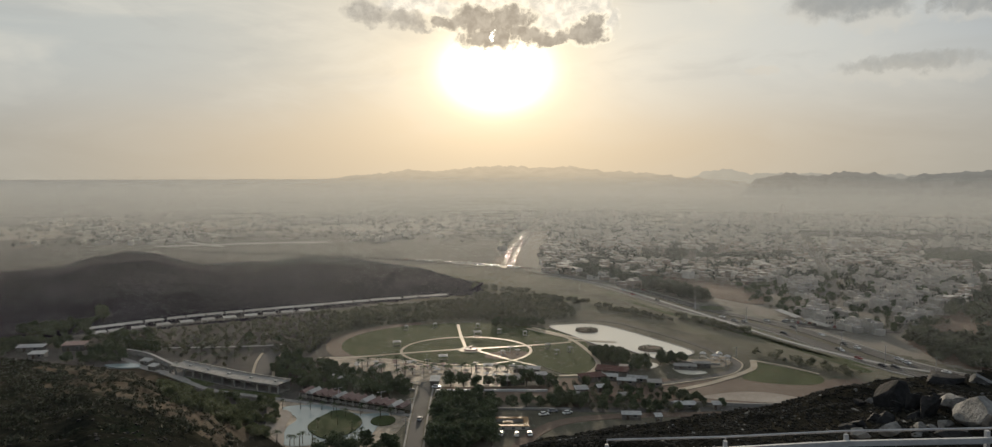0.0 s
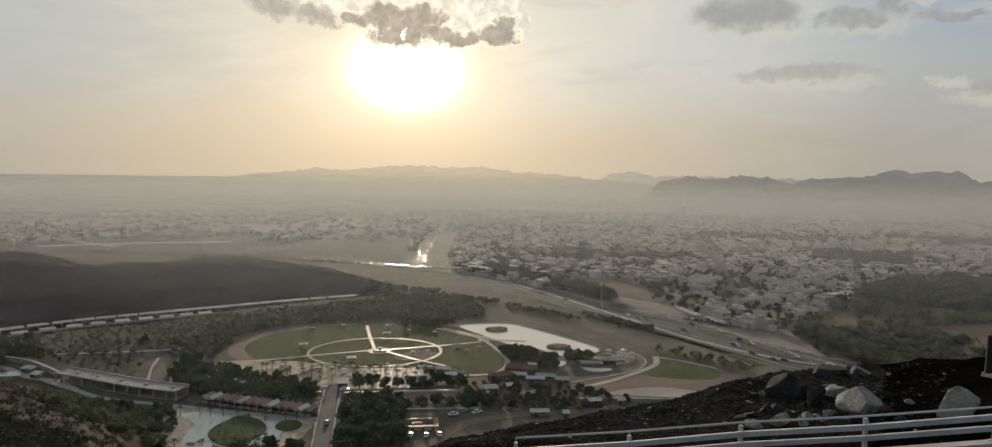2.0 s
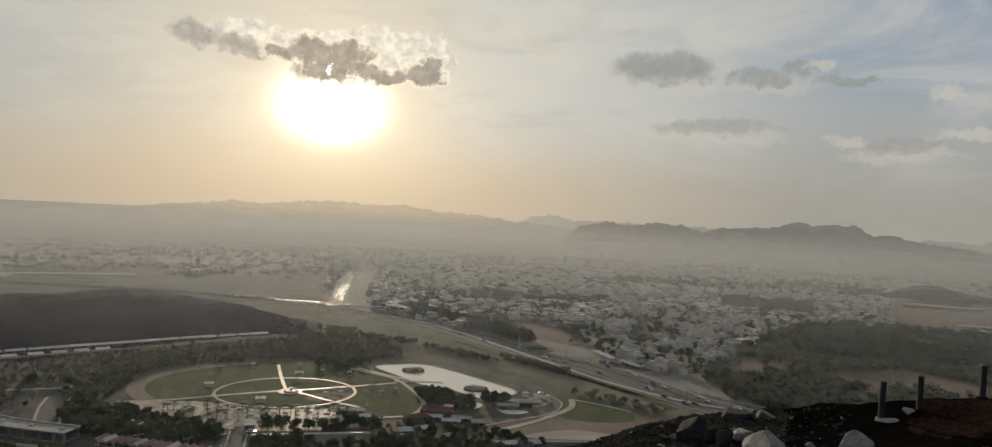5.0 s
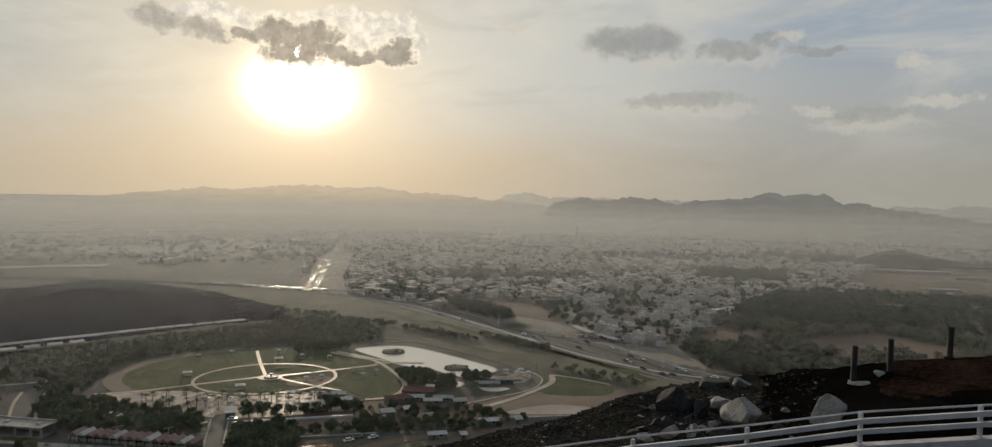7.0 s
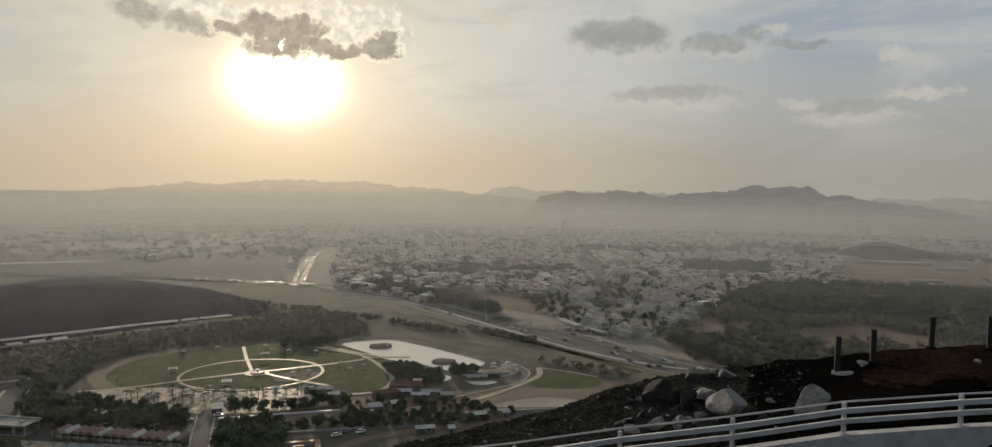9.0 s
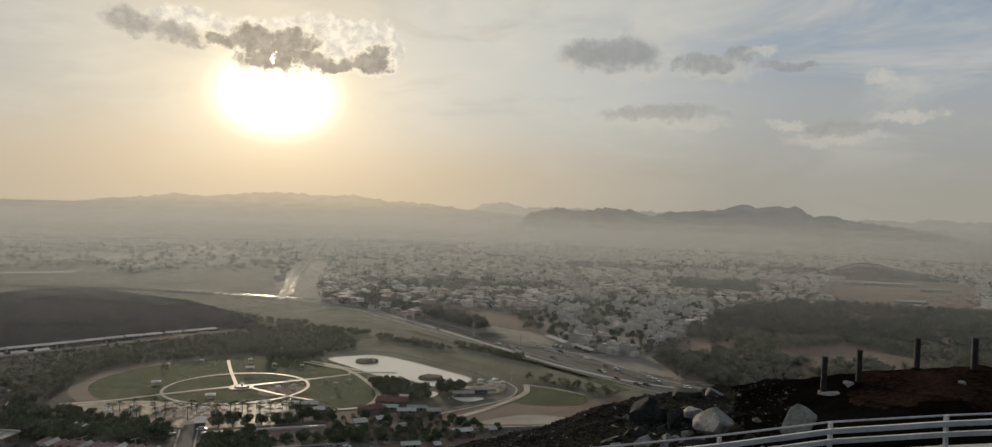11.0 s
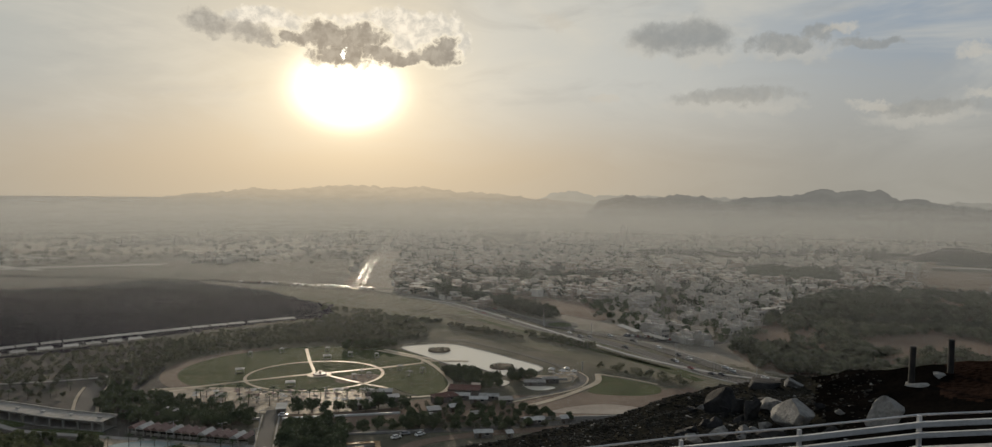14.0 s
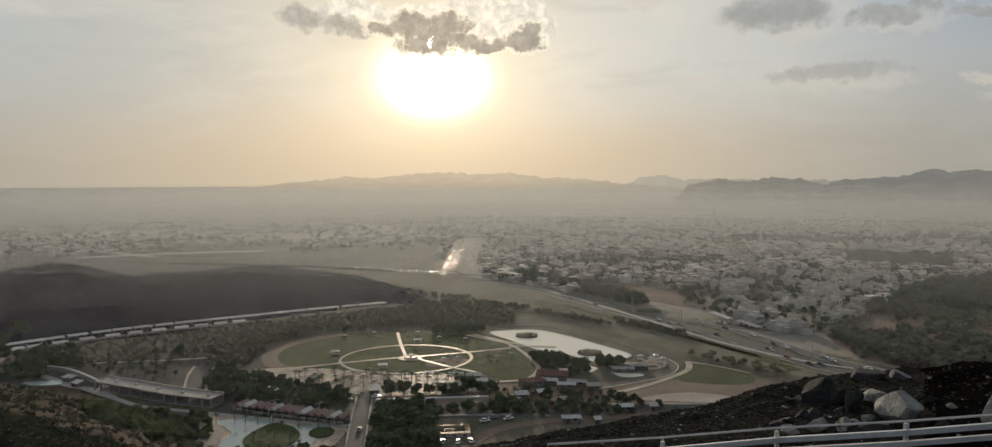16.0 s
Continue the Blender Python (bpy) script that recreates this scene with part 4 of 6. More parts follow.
def clumps(rng, height, spread, trunk, lumps):
    cs, rr = [], []
    for _ in range(lumps):
        w, q = rng.rand() * 2 * math.pi, math.sqrt(rng.rand())
        z = trunk + (height - trunk) * (0.16 + 0.68 * rng.rand())
        k = spread * 0.62 * q * (1.1 - 0.5 * abs((z - trunk) / (height - trunk) - 0.4))
        cs.append((k * math.cos(w), k * math.sin(w), z))
        rr.append(spread * (0.26 + 0.2 * rng.rand()))
    return cs, rr


def tree_kit(seed, height, spread, material, count=900, leaf=0.55, lumps=14, name="tree"):
    """Meshes of one kind of tree: a tapered trunk with limbs, and a loose crown."""
    rng = np.random.RandomState(seed)
    trunk = height * 0.2
    g = Geo().tube((0, 0, -0.3), (0.1, 0.05, trunk), 0.035 * height, 0.022 * height, 7)
    cs, rr = clumps(rng, height, spread, trunk, lumps)
    for c in cs[:6]:
        g.tube((0.1, 0.05, trunk * 0.9), c, 0.014 * height, 0.006 * height, 5)
    return g.mesh("trunk", BARK), tri_mesh("crown", leaf_cloud(rng, cs, rr, count, leaf), material)


def palm_kit(seed, height):
    rng = np.random.RandomState(seed)
    g = Geo()
    for k in range(5):
        g.tube((0.1 * math.sin(k), 0, height * k / 5 - 0.2 * (k == 0)), (0.1 * math.sin(k + 1), 0, height * (k + 1) / 5), 0.24 - 0.02 * k, 0.22 - 0.02 * k, 7)
    tris = []
    for i in range(26):
        w, lift, reach = i * 2.4 + rng.rand() * 0.3, 0.2 + 1.1 * rng.rand(), 2.2 + 0.7 * rng.rand()
        prev = np.array([0, 0, height])
        side = np.array([-math.sin(w), math.cos(w), 0])
        for s in range(1, 6):
            t = s / 5
            q = np.array([reach * t * math.cos(w), reach * t * math.sin(w), height + lift * math.sin(t * 2.4) * 1.4 - t * t * 1.5])
            wd = 0.42 * (1 - t * 0.75)
            tris += [np.array([prev, q + side * wd - [0, 0, 0.15], q]), np.array([prev, q, q - side * wd - [0, 0, 0.15]])]
            prev = q
    return g.mesh("trunk", BARK), tri_mesh("crown", np.array(tris), LEAF_DARK)


KITS = {
    "shade": [tree_kit(300 + k, 6.0, 3.6, LEAF_DARK, 1700, 0.6) for k in range(4)],
    "grove": [tree_kit(310 + k, 8.0, 4.2, LEAF_DARK, 1500, 0.7) for k in range(3)],
    "bush": [tree_kit(320 + k, 3.0, 2.6, LEAF_MID, 650, 0.5, 10) for k in range(4)],
    "dusty": [tree_kit(330 + k, 4.4, 2.7, LEAF_DUSTY, 520, 0.6, 10) for k in range(4)],
    "acacia": [tree_kit(340 + k, 6.5, 4.6, LEAF_WOOD, 900, 0.85, 14) for k in range(4)],
    "palm": [palm_kit(350 + k, 5.0 + k) for k in range(3)],
}
KIT_TEXT = {
    "shade": ("shade_tree", "round dark green shade tree in a row", "tree"),
    "grove": ("broadleaf_tree", "tall dark green tree in a dense grove", "tree"),
    "bush": ("bush", "rounded green bush on dry ground", "bush"),
    "dusty": ("scrub_tree", "small dusty grey-green scrub tree", "tree"),
    "acacia": ("acacia_tree", "spreading dusty acacia tree in dry woodland", "tree"),
    "palm": ("palm_tree", "date palm with arching green fronds", "palm"),
}
tree_rng = random.Random(5)


def ground_z(x, y):
    return float(ground_height(np.array([float(x)]), np.array([float(y)]))[0])


def plant(kind, x, y, size=1.0, group="", z=None):
    name, label, category = KIT_TEXT[kind]
    trunk, crown = tree_rng.choice(KITS[kind])
    ob = thing(name, label, category, group=group)
    s = size * tree_rng.uniform(0.82, 1.18)
    ob.matrix_basis = Matrix.LocRotScale((x, y, ground_z(x, y) if z is None else z), Euler((0, 0, tree_rng.uniform(0, 6.28))), (s, s, s * tree_rng.uniform(0.9, 1.12)))
    part("trunk", trunk, None, ob)
    part("crown", crown, None, ob)
    return ob


def scatter(poly, count, gap, rng, avoid=()):
    """Places inside a stretch of the plan, no two nearer than gap."""
    xs, ys = [p[0] for p in poly], [p[1] for p in poly]
    out, tries = [], 0
    while len(out) < count and tries < count * 30:
        tries += 1
        p = (rng.uniform(min(xs), max(xs)), rng.uniform(min(ys), max(ys)))
        if inside(p, poly) and not any(inside(p, a) for a in avoid) and all((p[0] - q[0]) ** 2 + (p[1] - q[1]) ** 2 > gap * gap for q in out[-400:]):
            out.append(p)
    return out


def woods(name, spots, material, label, height, spread, count, leaf, seed, category="woods"):
    """Many far trees as one mass of leaves on short stems."""
    rng = np.random.RandomState(seed)
    heaps = []
    heights = ground_height(np.array([p[0] for p in spots]), np.array([p[1] for p in spots]))
    for (x, y), z in zip(spots, heights):
        s = 0.55 + 0.9 * rng.rand()
        cs, rr = clumps(rng, height * s, spread * s, height * s * 0.18, 7)
        heaps.append(leaf_cloud(rng, cs, rr, count, leaf * s) + np.array([x, y, z]))
    tagged(new(name, tri_mesh(name, np.concatenate(heaps), material)), label, category, kind="stuff")


for i in range(9):
    plant("shade", -21.5 + 6.0 * i, 337 + tree_rng.uniform(-0.7, 0.7), 1.12, "row of shade trees")
for i in range(6):
    plant("shade", -5.5 + 6.2 * i, 306.5 + tree_rng.uniform(-0.6, 0.6), 0.92, "row of shade trees")
for i in range(5):
    plant("shade", 24 + 3.4 * i, 309 + tree_rng.uniform(-1, 1), 0.95, "row of shade trees")
for p in scatter([(-26, 313), (-2, 311), (-1, 262), (-22, 250)], 62, 4.2, tree_rng):
    plant("grove", *p, 0.95, "grove beside the park road")
for p in scatter([(-64, 256), (-38, 262), (-36, 250), (-60, 240)], 12, 4.5, tree_rng):
    plant("grove", *p, 0.85, "grove below the pool")
for p in scatter([(-114, 378), (-94, 374), (-70, 360), (-44, 342), (-39, 322), (-50, 316), (-90, 332), (-104, 342)], 92, 4.0, tree_rng):
    plant("shade" if tree_rng.random() < 0.75 else "palm", *p, 0.85, "grove above the market")
for p in scatter([(-84, 374), (-20, 366), (18, 362), (16, 352), (-30, 350), (-60, 356)], 26, 4.5, tree_rng):
    plant("palm", *p, 0.75, "palms on the plaza")
for p in scatter([(54, 405), (61, 403), (80, 378), (79, 366), (68, 366), (54, 388)], 30, 3.6, tree_rng, [LAKE]):
    plant("shade", *p, 0.85, "trees beside the lake")
for p in scatter([(86, 384), (101, 387), (100, 378), (87, 375)], 12, 3.4, tree_rng, [LAKE]):
    plant("shade", *p, 0.82, "trees beside the lake")
for p in scatter([(-3, 470), (32, 474), (30, 488), (0, 484)], 24, 4.2, tree_rng, [LAKE]):
    plant("shade", *p, 0.75, "trees behind the lawn")
for p in scatter([(-158, 338), (-128, 322), (-98, 312), (-88, 296), (-84, 262), (-108, 240), (-138, 290)], 105, 3.3, tree_rng):
    plant("bush", *p, 1.15, "bushes on the slope above the pool")
for p in scatter([(22, 338), (74, 336), (100, 306), (66, 296), (30, 306)], 70, 4.5, tree_rng):
    plant("dusty" if tree_rng.random() < 0.5 else "shade", *p, 0.7, "trees among the kiosks")
for p in scatter([(-75, 275), (-56, 272), (-56, 298), (-70, 298)], 7, 4, tree_rng):
    plant("palm", *p, 0.55, "palms round the pool", 0.55)
for p in scatter([(-90, 262), (-80, 262), (-50, 264), (-60, 259)], 8, 3, tree_rng):
    plant("palm", *p, 0.7, "palms round the pool")
for p in scatter([(-96, 310), (-60, 300), (-40, 294), (-40, 286), (-62, 300), (-94, 304)], 10, 4, tree_rng):
    plant("palm", *p, 0.6, "palms round the pool")
for p in scatter([(-76, 266), (-58, 264), (-50, 270), (-54, 262), (-74, 260)], 7, 3, tree_rng):
    plant("palm", *p, 0.65, "palms round the pool")
SCRUB_ZONE = [(-128, 402), (-120, 500), (-84, 545), (-34, 572), (-12, 606), (48, 588), (58, 520), (54, 505), (34, 494), (-36, 496), (-90, 474), (-104, 440), (-104, 400)]
spots = scatter(SCRUB_ZONE, 640, 4.2, tree_rng)
for p in spots[:150]:
    plant("dusty", *p, 0.7, "scrub trees behind the lawn")
woods("scrub", spots[150:], LEAF_DUSTY, "dense dusty scrub behind the lawn", 2.7, 2.7, 130, 0.75, 401, "scrub")
west = scatter([(-240, 436), (-185, 470), (-120, 520), (-84, 545), (-120, 505), (-128, 420), (-190, 405), (-240, 410)], 260, 5, tree_rng)
woods("scrub", west, LEAF_DUSTY, "low dusty scrub beside the pale road", 3.0, 2.2, 110, 0.7, 402, "scrub")
for x, y in [(-148, 430), (-130, 428)]:
    plant("grove", x, y, 0.9)
for p in scatter([(-300, 420), (-215, 445), (-190, 402), (-210, 395), (-290, 385)], 60, 6, tree_rng):
    if min(math.hypot(p[0] - x, p[1] - y) for x, y in ((-238, 404), (-260, 401), (-247, 386))) > 13:
        plant("shade", *p, 0.9, "trees below the flank")
for i in range(34):
    t = i / 33
    plant("dusty", -240 + 132 * t + tree_rng.uniform(-3, 3), 440 + 84 * t + tree_rng.uniform(-3, 3), 0.6, "trees along the pale road")
for p in scatter([(-292, 432), (-218, 416), (-197, 381), (-232, 378), (-274, 396)], 46, 5, tree_rng):
    if min(math.hypot(p[0] - x, p[1] - y) for x, y in ((-238, 404), (-260, 401), (-247, 386))) > 13:
        plant("grove", *p, 0.72, "trees below the flank")
for p in scatter([(-306, 458), (-272, 486), (-258, 452), (-286, 438)], 34, 5, tree_rng):
    plant("shade", *p, 0.9, "trees below the ridge")
for p in scatter([(-188, 406), (-138, 412), (-133, 384), (-150, 364), (-168, 384)], 34, 5, tree_rng):
    plant("palm" if tree_rng.random() < 0.4 else "dusty", *p, 0.62, "small trees in the dry field")
for p in scatter([(-118, 398), (-108, 396), (-104, 372), (-112, 360)], 14, 4, tree_rng):
    plant("shade", *p, 0.8, "grove above the market")
plant("grove", -270, 492, 1.25)
# scrub on the flank
spots = [p for p in scatter([(-300, 390), (-180, 350), (-140, 310), (-90, 250), (-55, 150), (-120, 110), (-260, 180)], 1500, 2.6, tree_rng)]
woods("scrub", spots, LEAF_SCRUB, "low bushes on the dry flank", 1.5, 1.5, 60, 0.5, 403, "scrub")
# bushes in the belt beside the highway
spots = []
for a, b, k, w in (((128, 505), (158, 450), 60, 4), ((76, 545), (120, 490), 60, 5), ((150, 395), (180, 355), 24, 6), ((30, 590), (70, 560), 50, 7), ((-20, 640), (30, 610), 40, 8)):
    for i in range(k):
        t = tree_rng.random()
        spots.append((a[0] + (b[0] - a[0]) * t + tree_rng.gauss(0, w / 2), a[1] + (b[1] - a[1]) * t + tree_rng.gauss(0, w / 2)))
woods("bushes", spots, LEAF_DUSTY, "dusty bushes in the dry grass belt", 3.2, 2.4, 130, 0.7, 404, "bushes")
# the long dark tree strips before the town
GROVE_A = [(80, 750), (93, 755), (138, 664), (123, 655)]
GROVE_B = [(129, 650), (143, 656), (173, 572), (157, 563)]
GROVE_C = [(545, 905), (655, 870), (566, 750), (486, 815)]
woods("tree_strip", scatter(GROVE_A, 110, 3.2, tree_rng), LEAF_DEEP, "dark strip of trees before the town", 8, 4.4, 170, 1.2, 405)
woods("tree_strip", scatter(GROVE_B, 120, 3.2, tree_rng), LEAF_DEEP, "dark strip of trees before the town", 8, 4.4, 170, 1.2, 406)
woods("tree_strip", scatter(GROVE_C, 420, 6, tree_rng), LEAF_DEEP, "dark plantation inside the town", 9, 5, 120, 1.6, 407)
# the dry woodland
CLEAR = [[(330, 432), (352, 402), (412, 384), (442, 412), (416, 462), (358, 450)], [(300, 470), (318, 440), (330, 470), (316, 490)], [(520, 560), (620, 560), (610, 585), (530, 590)]]
spots = [p for p in scatter(FOREST, 3200, 4.4, tree_rng, CLEAR)
         if noise.noise((p[0] * 0.018, p[1] * 0.012, 4.0)) + 0.9 * noise.noise((p[0] * 0.05, p[1] * 0.035, 9.0)) + tree_rng.uniform(-0.15, 0.15) > -0.02 - 0.30 * (math.hypot(*p) > 640) - 0.3 * (math.hypot(*p) < 530)]
spots.sort(key=lambda p: math.hypot(*p))
for p in spots[:260]:
    plant("acacia", *p, 0.95, "dry woodland")
woods("woodland", [p for p in spots[260:] if math.hypot(*p) <= 640], LEAF_WOOD, "dusty acacia woodland beyond the highway", 5.4, 4.9, 150, 1.05, 408)
woods("plantation", [p for p in spots[260:] if math.hypot(*p) > 640], LEAF_DEEP, "dense deep green plantation behind the woodland", 6.5, 4.9, 140, 1.2, 409)
for k, c in enumerate(CLEAR[:1]):
    sheet(f"clearing_{k + 1}", spline(c, 8, True), 0.15, BROWN_SOIL, "bare brown clearing in the woodland", "sand", 0.2)

# ---- buildings ----
build_rng = random.Random(11)


def window(parent, x, y, z, w, h, turn=0.0):
    """A framed window set into a wall that faces -y (turn 0)."""
    c, s = math.cos(radians(turn)), math.sin(radians(turn))
    fr = part("window", Geo().box(x, y, z, w + 0.3, 0.24, h + 0.3, turn), DULL_WHITE, parent)
    part("pane", Geo().box(x + s * 0.1, y - c * 0.1, z + 0.15, w, 0.12, h, turn), GLASS_DARK, fr)
    return fr


def house(kind):
    """A flat-roofed villa; returns the thing at the origin."""
    w, d, h, wing = ((10, 8, 6.4, 4), (13, 8, 3.8, 4), (8, 8, 6.6, 3), (15, 7, 4.0, 0), (11, 10, 6.8, 4), (9, 7, 3.6, 3))[kind]
    ob = thing("villa", ("pale two-storey villa with a flat parapet roof", "low beige villa with a flat roof and side wing")[h < 5], "house", group="villas beside the highway")
    part("wall", Geo().box(0, 0, -0.5, w, d, h + 0.5), HOUSE_WALL, ob)
    part("roof", Geo().box(0, 0, h + 0.01, w - 0.7, d - 0.7, 0.12), HOUSE_ROOF, ob)
    g = Geo()
    for x, y, sx, sy in ((0, d / 2 - 0.17, w + 0.1, 0.36), (0, -d / 2 + 0.17, w + 0.1, 0.36), (w / 2 - 0.17, 0, 0.36, d - 0.7), (-w / 2 + 0.17, 0, 0.36, d - 0.7)):
        g.box(x, y, h, sx, sy, 0.85)
    part("parapet", g, HOUSE_WALL, ob)
    part("stair_hut", Geo().box(w * 0.22, d * 0.2, h + 0.1, 3.2, 3.4, 2.4), HOUSE_WALL, ob)
    if wing:
        part("wing", Geo().box(-w / 2 - wing / 2 - 0.01, d * 0.1, -0.5, wing, d * 0.6, min(h, 3.6) + 0.5), HOUSE_WALL, ob)
        part("wing_roof", Geo().box(-w / 2 - wing / 2, d * 0.1, min(h, 3.6), wing - 0.5, d * 0.6 - 0.5, 0.1), HOUSE_ROOF, ob)
    for zz in ((1.0,) if h < 5 else (1.0, 4.5)):
        for i in range(3):
            window(ob, -w / 2 + w * (i + 0.7) / 3.4, -d / 2 - 0.02, zz, 1.3, 1.5)
    part("door", Geo().box(w * 0.08, -d / 2 - 0.05, 0, 1.3, 0.2, 2.2), BARK, ob)
    part("water_tank", Geo().tube((-w * 0.25, d * 0.2, h), (-w * 0.25, d * 0.2, h + 1.5), 0.8, 0.75, 10), DULL_WHITE, ob)
    return ob


def town_open(x, y):
    """Whether a house may stand there."""
    if any(inside((x, y), g) for g in (GROVE_A, GROVE_B, GROVE_C, FOREST, BROWN_SLOPE)):
        return False
    if inside((x, y), [(112, 705), (165, 610), (198, 540), (222, 528), (252, 560), (240, 640), (165, 725)]):
        return False
    if y > 750 and -14 < x - np.interp(y, (812, 928, 1057, 1256, 1540, 1900), (14, 22, 35, 56, 86, 120)) < (40 if y < 1300 else 14):
        return False
    if y < 1300 and abs(x - np.interp(y, (575, 640, 800, 960, 1300), (262, 300, 360, 420, 520))) < 12:
        return False
    return True


protos = [house(k) for k in range(6)]
NEAR_TOWN = [(222, 462), (262, 445), (310, 500), (345, 560), (420, 640), (480, 690), (400, 745), (300, 720), (215, 640), (200, 565), (210, 505)]
near_spots = [p for p in scatter(NEAR_TOWN, 130, 12.5, build_rng) if town_open(*p)]
near_spots.sort(key=lambda p: math.hypot(*p))
for i, p in enumerate(near_spots):
    m = pose(p[0], p[1], 0, 0, 0, 24 + 90 * build_rng.randint(0, 1) + build_rng.uniform(-4, 4))
    if i < 6:
        protos[i].matrix_basis = m
    else:
        copy_thing(protos[build_rng.randint(0, 5)], m)
for p in scatter(NEAR_TOWN, 300, 5, build_rng):
    if all(math.hypot(p[0] - q[0], p[1] - q[1]) > 7.5 for q in near_spots):
        plant("grove" if p[0] * 7 % 5 < 3 else "dusty", *p, 0.78, "garden trees among the villas")


def far_town():
    """The rest of the town: thousands of flat-roofed houses, too small to pick apart."""
    rng = random.Random(21)
    near_wall, near_roof, wide_wall, wide_roof = Geo(), Geo(), Geo(), Geo()
    green = []
    for _ in range(15000):
        az = radians(rng.uniform(-36, 53))
        r = 640 * (1980 / 640) ** (rng.random() ** 0.8)
        x, y = r * math.sin(az), r * math.cos(az)
        if y < np.interp(x, [p[0] for p in TOWN_EDGE], [p[1] for p in TOWN_EDGE]) + 14 or inside((x, y), NEAR_TOWN) or not town_open(x, y):
            continue
        deg = math.degrees(az)
        if deg < 0.4 and (r < 1120 - deg * 2 + 130 * noise.noise((x * 0.006, y * 0.006, 5.0)) or rng.random() < 0.6):
            continue
        if math.hypot(x - 965, (y - 985) * 1.3) < 130:
            continue
        dens = noise.noise((x * 0.004, y * 0.004, 2.0)) + 0.35 * noise.noise((x * 0.013, y * 0.013, 7.0)) + (0.22 if deg > 2 else -0.2)
        if dens < rng.uniform(-0.25, 0.35):
            if rng.random() < 0.55:
                green.append((x, y))
            continue
        if rng.random() < 0.95:
            green.append((x + rng.uniform(-10, 10), y + rng.uniform(-10, 10)))
        turn = 24 + 90 * rng.randint(0, 1) + rng.uniform(-3, 3) + 14 * noise.noise((x * 0.002, y * 0.002, 0.0))
        z = ground_z(x, y) if r > 2400 else 0.0
        w, d = rng.uniform(7, 15), rng.uniform(6, 10)
        h = rng.choice((3.2, 3.6, 4.0, 5.8, 6.4)) if rng.random() > 0.035 or r < 950 else rng.uniform(8, 15)
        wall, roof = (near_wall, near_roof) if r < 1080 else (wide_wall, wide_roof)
        wall.box(x, y, z - 0.5, w, d, h + 1.1, turn)
        roof.box(x, y, z + h + 0.61, w - 1.0, d - 1.0, 0.15, turn)
        if rng.random() < 0.5:
            c, s = math.cos(radians(turn)), math.sin(radians(turn))
            wall.box(x + c * w * 0.2, y + s * w * 0.2, z + h + 0.5, 3.5, 3.5, 2.4, turn)
        if rng.random() < 0.4:
            c, s = math.cos(radians(turn + 90)), math.sin(radians(turn + 90))
            wall.box(x + c * (d * 0.5 + 4), y + s * (d * 0.5 + 4), z - 0.3, w * 0.7, 7, 3.6, turn)
    # gardens and groves
    for _ in range(130):
        az, r = radians(rng.uniform(3, 51)), rng.uniform(640, 1500)
        x, y, k = r * math.sin(az), r * math.cos(az), rng.randint(10, 34)
        if y > np.interp(x, [p[0] for p in TOWN_EDGE], [p[1] for p in TOWN_EDGE]) + 30:
            green += [p for p in ((x + rng.gauss(0, 14), y + rng.gauss(0, 10)) for _ in range(k)) if town_open(*p)]
    ob = tagged(new("town"), "sprawling town of low beige flat-roofed houses", "town", kind="stuff")
    part("walls", near_wall, FAR_WALL, ob)
    part("roofs", near_roof, FAR_ROOF, ob)
    ob = tagged(new("outer_town"), "outskirts of the town, haze painted into their tones", "town", kind="stuff")
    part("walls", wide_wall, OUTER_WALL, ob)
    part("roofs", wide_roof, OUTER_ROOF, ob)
    woods("town_trees", green, LEAF_FAR, "dusty trees scattered through the town", 5.5, 5.2, 56, 1.8, 431)


def island_surface(name, tones, rough):
    """Paint that changes from house to house of one joined mesh."""
    mat = bpy.data.materials.new(name)
    mat.use_nodes = True
    n = Nodes(mat.node_tree)
    geo = n.add("ShaderNodeNewGeometry")
    ramp = n.add("ShaderNodeValToRGB", {0: geo.outputs["Random Per Island"]})
    ramp.color_ramp.interpolation = "CONSTANT"
    for i, c in enumerate(tones):
        e = ramp.color_ramp.elements[i] if i < 2 else ramp.color_ramp.elements.new(0.5)
        e.position, e.color = i / len(tones), (*c, 1)
    dirt = n.step(n.noise(geo.outputs["Position"], 0.3, 4.0), 0.3, 0.7, 0.8, 1.1)
    col = n.mix(1.0, ramp.outputs[0], n.add("ShaderNodeCombineXYZ", {0: dirt, 1: dirt, 2: dirt}).outputs[0], "MULTIPLY")
    # fixed sheen imitates haze over the far houses
    n.put(n.add("ShaderNodeOutputMaterial").inputs[0], n.add("ShaderNodeBsdfPrincipled", {"Base Color": col, "Roughness": rough, "Sheen Weight": 0.4, "Sheen Roughness": 0.6, "Sheen Tint": (0.95, 0.88, 0.78)}))
    return mat


FAR_WALL = island_surface("far_house_plaster", [(0.30, 0.27, 0.235), (0.22, 0.195, 0.17), (0.38, 0.35, 0.31), (0.32, 0.265, 0.22), (0.26, 0.21, 0.175), (0.40, 0.38, 0.35), (0.28, 0.26, 0.24), (0.52, 0.50, 0.47), (0.78, 0.77, 0.75)], 0.8)
FAR_ROOF = island_surface("far_flat_roofs", [(0.32, 0.30, 0.27), (0.25, 0.23, 0.20), (0.34, 0.32, 0.29), (0.28, 0.24, 0.20), (0.46, 0.445, 0.415), (0.24, 0.21, 0.185), (0.36, 0.34, 0.32), (0.30, 0.25, 0.21), (0.80, 0.79, 0.77)], 0.85)
